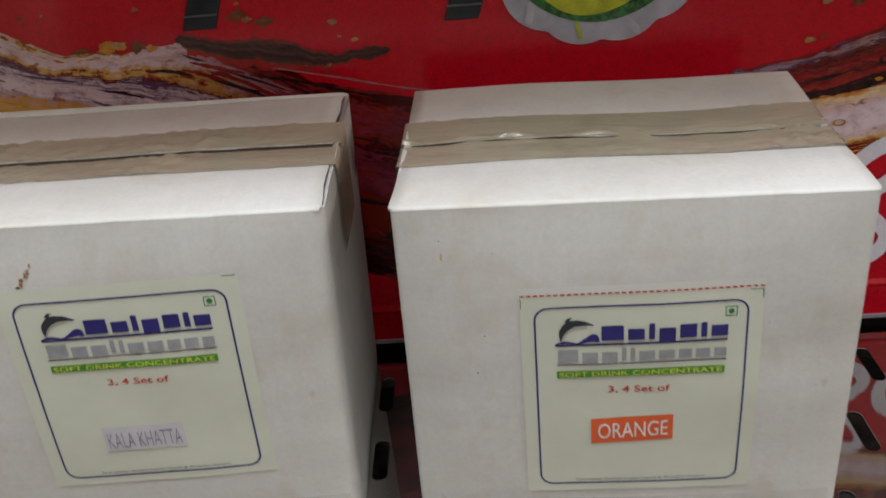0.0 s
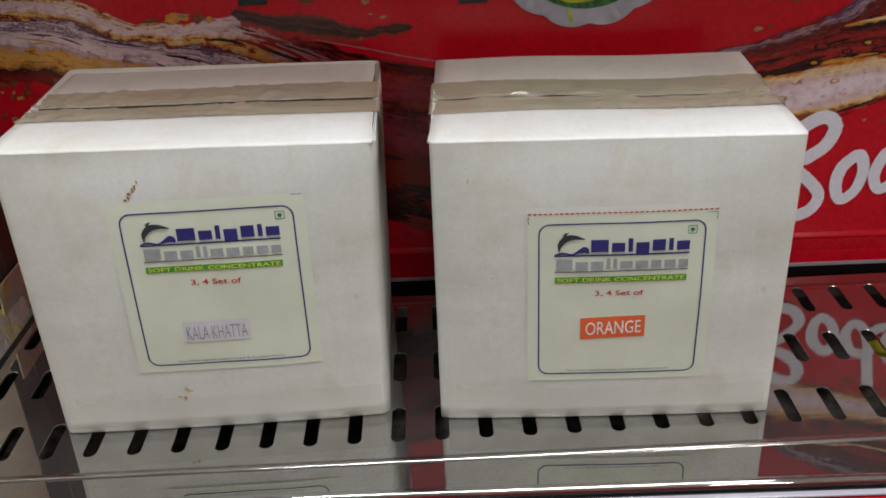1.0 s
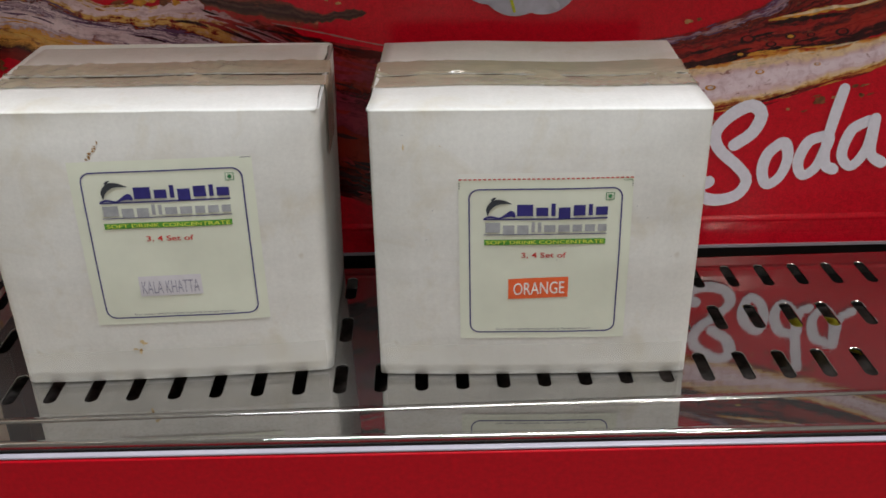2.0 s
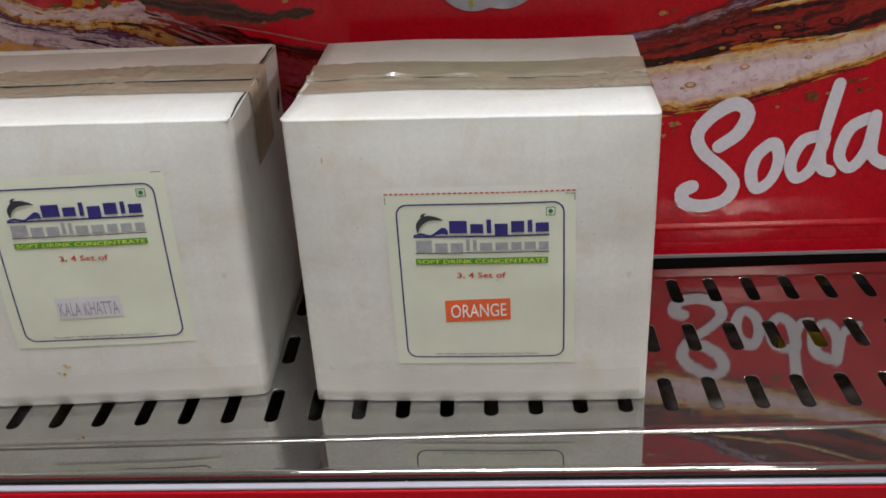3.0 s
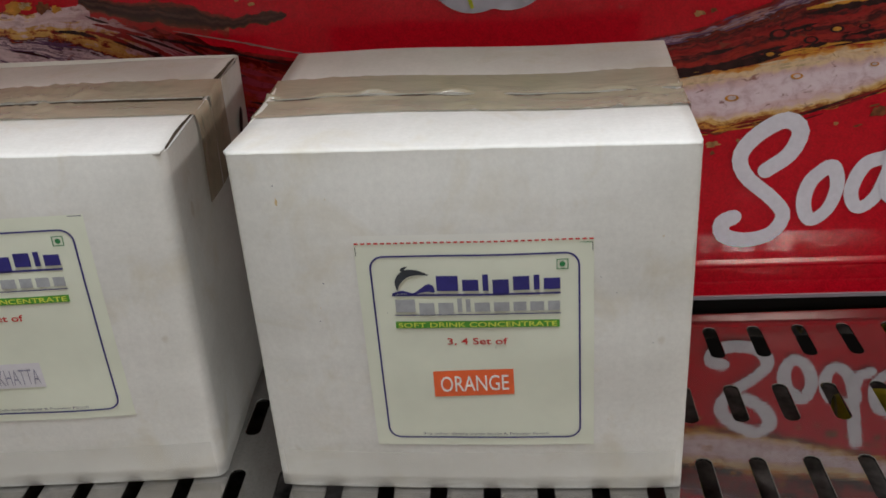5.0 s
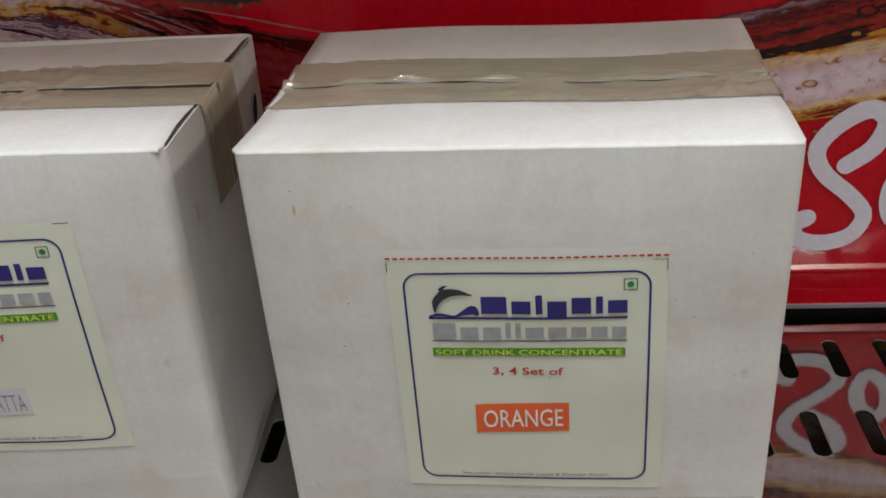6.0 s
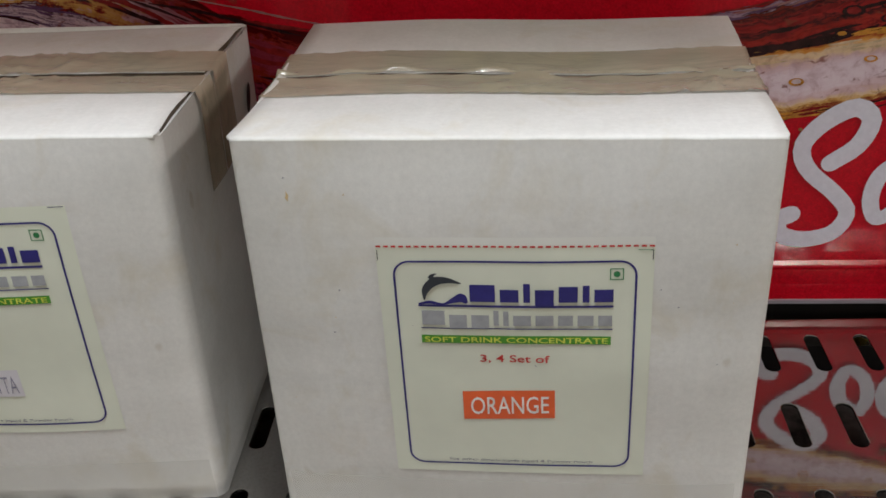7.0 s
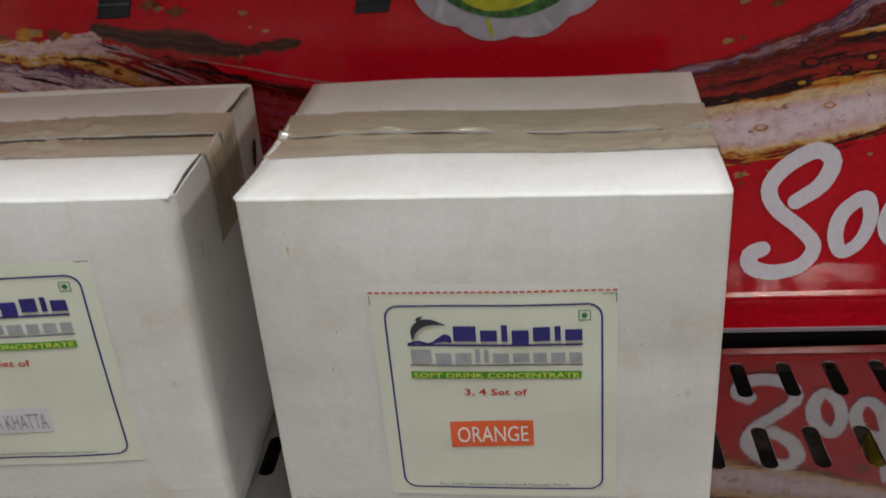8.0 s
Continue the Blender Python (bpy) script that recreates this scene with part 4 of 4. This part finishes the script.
    vs = [(-W / 2 + 0.004 + (W - 0.008) * i / 20, 0, z) for i in range(21) for z in (0.002, 0.012, 0.0245)]
    fs = [(i * 3 + j, i * 3 + 3 + j, i * 3 + 4 + j, i * 3 + 1 + j) for i in range(20) for j in (0, 1)]
    part("base_tape", onto(mesh_of("base_tape", vs, fs, CLEAR, True), 0.0003), CLEAR, box, "clear tape along the bottom fold")

    sticker = sheet("label", u0 - 0.053, u0 + 0.053, w0 - 0.0050, w0 + (0.1075 if dashed else 0.1080), PAPER, box, 0.0004, "pale green paper label", 14)
    L1, L2, L3 = 0.0007, 0.0010, 0.0013
    if dashed:
        sheet("label_strip", u0 - 0.053, u0 + 0.053, w0 + 0.1075, w0 + 0.1112, PAPER_WHITE, sticker, 0.0004, "white tear strip")
        for i in range(36):
            x = u0 - 0.0527 + i * 0.00296
            sheet("dash", x, x + 0.0019, w0 + 0.1071, w0 + 0.1079, RED_INK, sticker, L1, cells=1)
        for s in (-1, 1):
            sheet("corner_mark", u0 + s * 0.0524 - 0.00015, u0 + s * 0.0524 + 0.00015, w0 + 0.1015, w0 + 0.106, INK, sticker, L1, cells=2)
            xa, xb = sorted((u0 + s * 0.0524, u0 + s * 0.047))
            if s > 0:
                sheet("corner_mark", xa, xb, w0 + 0.1057, w0 + 0.106, GREEN_DARK, sticker, L1, cells=2)

    if not dashed:
        sheet("corner_mark", u0 + 0.0462, u0 + 0.0524, w0 + 0.1073, w0 + 0.1077, GREY_INK, sticker, L1, cells=2)
        # flat black patch painted for the shaded opening of the slot
        ring_ = [(W / 2 + 0.0022, 0.1286 + 0.0042 * math.cos(i * math.pi / 8) + 0.003 * math.sin(i * math.pi / 8), 0.153 + 0.0075 * math.sin(i * math.pi / 8)) for i in range(16)]
        warp(part("hand_slot", (ring_, [tuple(range(16))]), BLACK, box, "small punched slot, its shaded inside painted flat black"))

    # rounded frame line
    hw, hh, r, lw = 0.0465, 0.1010, 0.0062, 0.00085
    pts = []
    for cx, cz, a0 in ((hw - r, hh - r, 0), (-hw + r, hh - r, 90), (-hw + r, r, 180), (hw - r, r, 270)):
        for k in range(9):
            a = radians(a0 + k * 90 / 8)
            pts.append((cx + r * math.cos(a), cz + r * math.sin(a), math.cos(a), math.sin(a)))
    dense = []
    for (ax, az, an, am), (bx, bz, bn, bmm) in zip(pts, pts[1:] + pts[:1]):
        steps = max(1, int(math.hypot(bx - ax, bz - az) / 0.006))
        for k in range(steps):
            f = k / steps
            dense.append((ax + (bx - ax) * f, az + (bz - az) * f, an + (bn - an) * f, am + (bmm - am) * f))
    vs = []
    for x, z, nx_, nz_ in dense:
        for s in (-0.5, 0.5):
            vs.append((u0 + x + nx_ * lw * s, 0, w0 + z + nz_ * lw * s))
    k = len(dense)
    fs = [(2 * i, 2 * i + 1, (2 * i + 3) % (2 * k), (2 * i + 2) % (2 * k)) for i in range(k)]
    part("frame_line", onto(mesh_of("frame_line", vs, fs, NAVY), L1), NAVY, sticker)

    def bar(name, xa, xb, za, zb, mat, lift=L1, cells=4, label=""):
        return sheet(name, u0 + xa, u0 + xb, w0 + za, w0 + zb, mat, sticker, lift, label, cells)

    def words(text, xa, xb, za, zb, mat, lift, bold=0.0):
        cu = bpy.data.curves.new("words", "FONT")
        cu.body, cu.size, cu.offset, cu.resolution_u = text, 1.0, bold, 3
        tmp = new("words", cu)
        bpy.context.view_layer.update()
        me = bpy.data.meshes.new_from_object(tmp.evaluated_get(bpy.context.evaluated_depsgraph_get()))
        bpy.data.objects.remove(tmp)
        co = [v.co.copy() for v in me.vertices]
        ax, bx = min(c.x for c in co), max(c.x for c in co)
        ay, by = min(c.y for c in co), max(c.y for c in co)
        for v, c in zip(me.vertices, co):
            v.co = (u0 + xa + (c.x - ax) / (bx - ax) * (xb - xa), 0, w0 + za + (c.y - ay) / (by - ay) * (zb - za))
        me.materials.clear()
        me.materials.append(mat)
        onto(me, lift)
        if len(text) > 30:
            return tagged(part("fine_print", me, mat, sticker), kind="stuff")
        # one object a letter
        bm = bmesh.new()
        bm.from_mesh(me)
        left, runs = set(bm.verts), []
        while left:
            todo, island = [left.pop()], []
            while todo:
                v = todo.pop()
                island.append(v)
                for e in v.link_edges:
                    o = e.other_vert(v)
                    if o in left:
                        left.remove(o)
                        todo.append(o)
            runs.append((min(v.co.x for v in island), max(v.co.x for v in island), island))
        runs.sort(key=lambda r: r[0])
        for x_lo, x_hi, island in runs:
            keep = {v: k for k, v in enumerate(island)}
            fs = [tuple(keep[v] for v in f.verts) for f in bm.faces if f.verts[0] in keep]
            part("letter", ([v.co[:] for v in island], fs), mat, sticker)
        bm.free()

    # mark, emblem and brand lines as plain shapes
    for xa, xb, za, zb in ((0.0366, 0.0418, 0.0976, 0.0980), (0.0366, 0.0418, 0.0930, 0.0934), (0.0366, 0.0370, 0.0934, 0.0976), (0.0414, 0.0418, 0.0934, 0.0976)):
        bar("square_mark", xa, xb, za, zb, GREEN_DARK, L1, 1)
    disc = [(u0 + 0.0392, 0, w0 + 0.0955)] + [(u0 + 0.0392 + 0.0013 * math.cos(i * math.pi / 6), 0, w0 + 0.0955 + 0.0013 * math.sin(i * math.pi / 6)) for i in range(12)]
    part("dot_mark", onto(mesh_of("dot_mark", disc, [(0, 1 + i, 1 + (i + 1) % 12) for i in range(12)], GREEN_DARK), L1), GREEN_DARK, sticker)

    def crescent(pts, widths, mat, name):
        c = smooth_curve(pts, 18)
        vs = []
        for i, p in enumerate(c):
            d = (c[min(i + 1, 18)] - c[max(i - 1, 0)]).normalized()
            f = i / 18 * (len(widths) - 1)
            q = min(int(f), len(widths) - 2)
            w = widths[q] + (widths[q + 1] - widths[q]) * (f - q)
            vs += [(u0 + p.x - d.y * w / 2, 0, w0 + p.y + d.x * w / 2), (u0 + p.x + d.y * w / 2, 0, w0 + p.y - d.x * w / 2)]
        fs = [(2 * i, 2 * i + 1, 2 * i + 3, 2 * i + 2) for i in range(18)]
        part(name, onto(mesh_of(name, vs, fs, mat), L2), mat, sticker)

    crescent([(-0.0352, 0.0840), (-0.0345, 0.0885), (-0.0310, 0.0922), (-0.0260, 0.0928), (-0.0205, 0.0915)], [0.0004, 0.0030, 0.0040, 0.0026, 0.0005], INK, "emblem")
    crescent([(-0.0325, 0.0935), (-0.0315, 0.0950), (-0.0298, 0.0958)], [0.0022, 0.0014, 0.0003], INK, "emblem")
    crescent([(-0.0376, 0.0822), (-0.0330, 0.0830), (-0.0280, 0.0822), (-0.0240, 0.0838), (-0.0205, 0.0850), (-0.0185, 0.0828)], [0.0006, 0.0016, 0.0006, 0.0022, 0.0044, 0.0012], NAVY, "emblem")
    bar("underline", -0.0378, 0.0382, 0.0808, 0.0818, NAVY, L1, 8)

    def word_bars(x, step, base, height, shapes, mat):
        """A brand line as plain blocks in its colour and size."""
        for width, low, high in shapes:
            bar("word_bar", x, x + width * step, base + low, base + height * high, mat, L2, 1)
            x += (width + 0.22) * step

    word_bars(-0.0172, 0.00855, 0.0834, 0.0083, [(1.15, 0, 0.92), (0.85, 0, 0.68), (0.3, 0, 1), (0.85, -0.0015, 0.68), (0.85, 0, 0.85), (0.3, 0, 0.9), (0.85, 0, 0.68)], NAVY)
    word_bars(-0.0366, 0.0082, 0.0726, 0.0070, [(1.1, 0, 0.95), (0.85, -0.0014, 0.68), (0.85, -0.0014, 0.68), (0.25, 0, 1), (0.25, 0, 0.95), (0.85, 0, 0.68), (0.85, 0, 0.68), (0.7, 0, 0.68), (0.75, 0, 0.68), (0.65, 0, 0.68)], WORD_GREY)
    bar("underline", -0.0374, 0.0382, 0.0707, 0.07115, NAVY, L1, 8)
    bar("green_bar", -0.0374, 0.0376, 0.0638, 0.0676, GREEN_INK, L1, 8, "green printed bar")
    words("SOFT DRINK CONCENTRATE", -0.0362, 0.0364, 0.0644, 0.0670, YELLOW_INK, L2, 0.012)
    words("3, 4 Set of", -0.0142, 0.0137, 0.0540, 0.0582, RED_INK, L1, 0.012)
    words("See other details inside liquid & Powder Pouch", -0.0298, 0.0315, 0.0012, 0.0030, GREY_INK, L1)
    if flavour == "ORANGE":
        bar("flavour_sticker", -0.0222, 0.0157, 0.0258, 0.0404, ORANGE_PAPER, L1, 4, "orange flavour sticker")
        words("ORANGE", -0.0190, 0.0133, 0.0286, 0.0375, WHITE_INK, L2, 0.004)
    else:
        bar("flavour_sticker", -0.0235, 0.0142, 0.0158, 0.0302, LILAC_PAPER, L1, 4, "lilac-white flavour sticker")
        words(flavour, -0.0218, 0.0125, 0.0178, 0.0268, FAINT_INK, L2, -0.008)

    # stains on the card
    def stain(x, z, rx, rz, mat, k):
        n_ = 16
        vs = [(x, 0, z)]
        for i in range(n_):
            a = 2 * math.pi * i / n_
            q = 1 + 0.8 * noise.noise((math.cos(a) * 1.6, math.sin(a) * 1.6, k))
            vs.append((x + rx * q * math.cos(a), 0, z + rz * q * math.sin(a)))
        part("stain", onto(mesh_of("stain", vs, [(0, 1 + i, 1 + (i + 1) % n_) for i in range(n_)], mat), 0.0004), mat, box)

    r2 = random.Random(int(seed * 10))
    if not dashed:
        for i in range(9):
            f = i / 8
            stain(-0.031 + 0.007 * f + r2.uniform(-0.001, 0.001), 0.159 + 0.011 * f + r2.uniform(-0.001, 0.001), r2.uniform(0.0004, 0.0012), r2.uniform(0.0004, 0.0011), STAIN, i)
        for i in range(5):
            stain(-0.022 + r2.uniform(-0.004, 0.008), 0.029 + r2.uniform(-0.006, 0.009), r2.uniform(0.0006, 0.002), r2.uniform(0.0006, 0.002), STAIN_PALE, 20 + i)
        stain(-0.0225, 0.0245, 0.0012, 0.0009, STAIN, 31)
    else:
        for i in range(16):
            stain(r2.uniform(-0.095, 0.095), r2.uniform(0.02, 0.178), r2.uniform(0.00015, 0.0004), r2.uniform(0.00015, 0.0004), r2.choice((STAIN_PALE, GREY_INK)), 40 + i)
        stain(-0.080, 0.163, 0.0006, 0.0016, STAIN_PALE, 70)
    return box


make_box(pose(0.1010, -0.0025, 0.0005, 0, 0, -1.2), "white cardboard box with orange flavour label, taped top", 0.2035, 0.152, 0.1855, -0.002, 0.0050, 0.0, 1.0, 0.0055, 0.0350, "ORANGE", True, 0.0, 0.0015)
make_box(pose(-0.1360, 0.0018, 0.0005, 0, 0, 2.5), "stained white cardboard box with lilac flavour label", 0.2060, 0.157, 0.1885, -0.0055, 0.0050, 0.0026, 2.5, 0.0096, 0.0504, "KALA KHATTA", False, 0.030, 0.0015, 1.045, 0.0055)
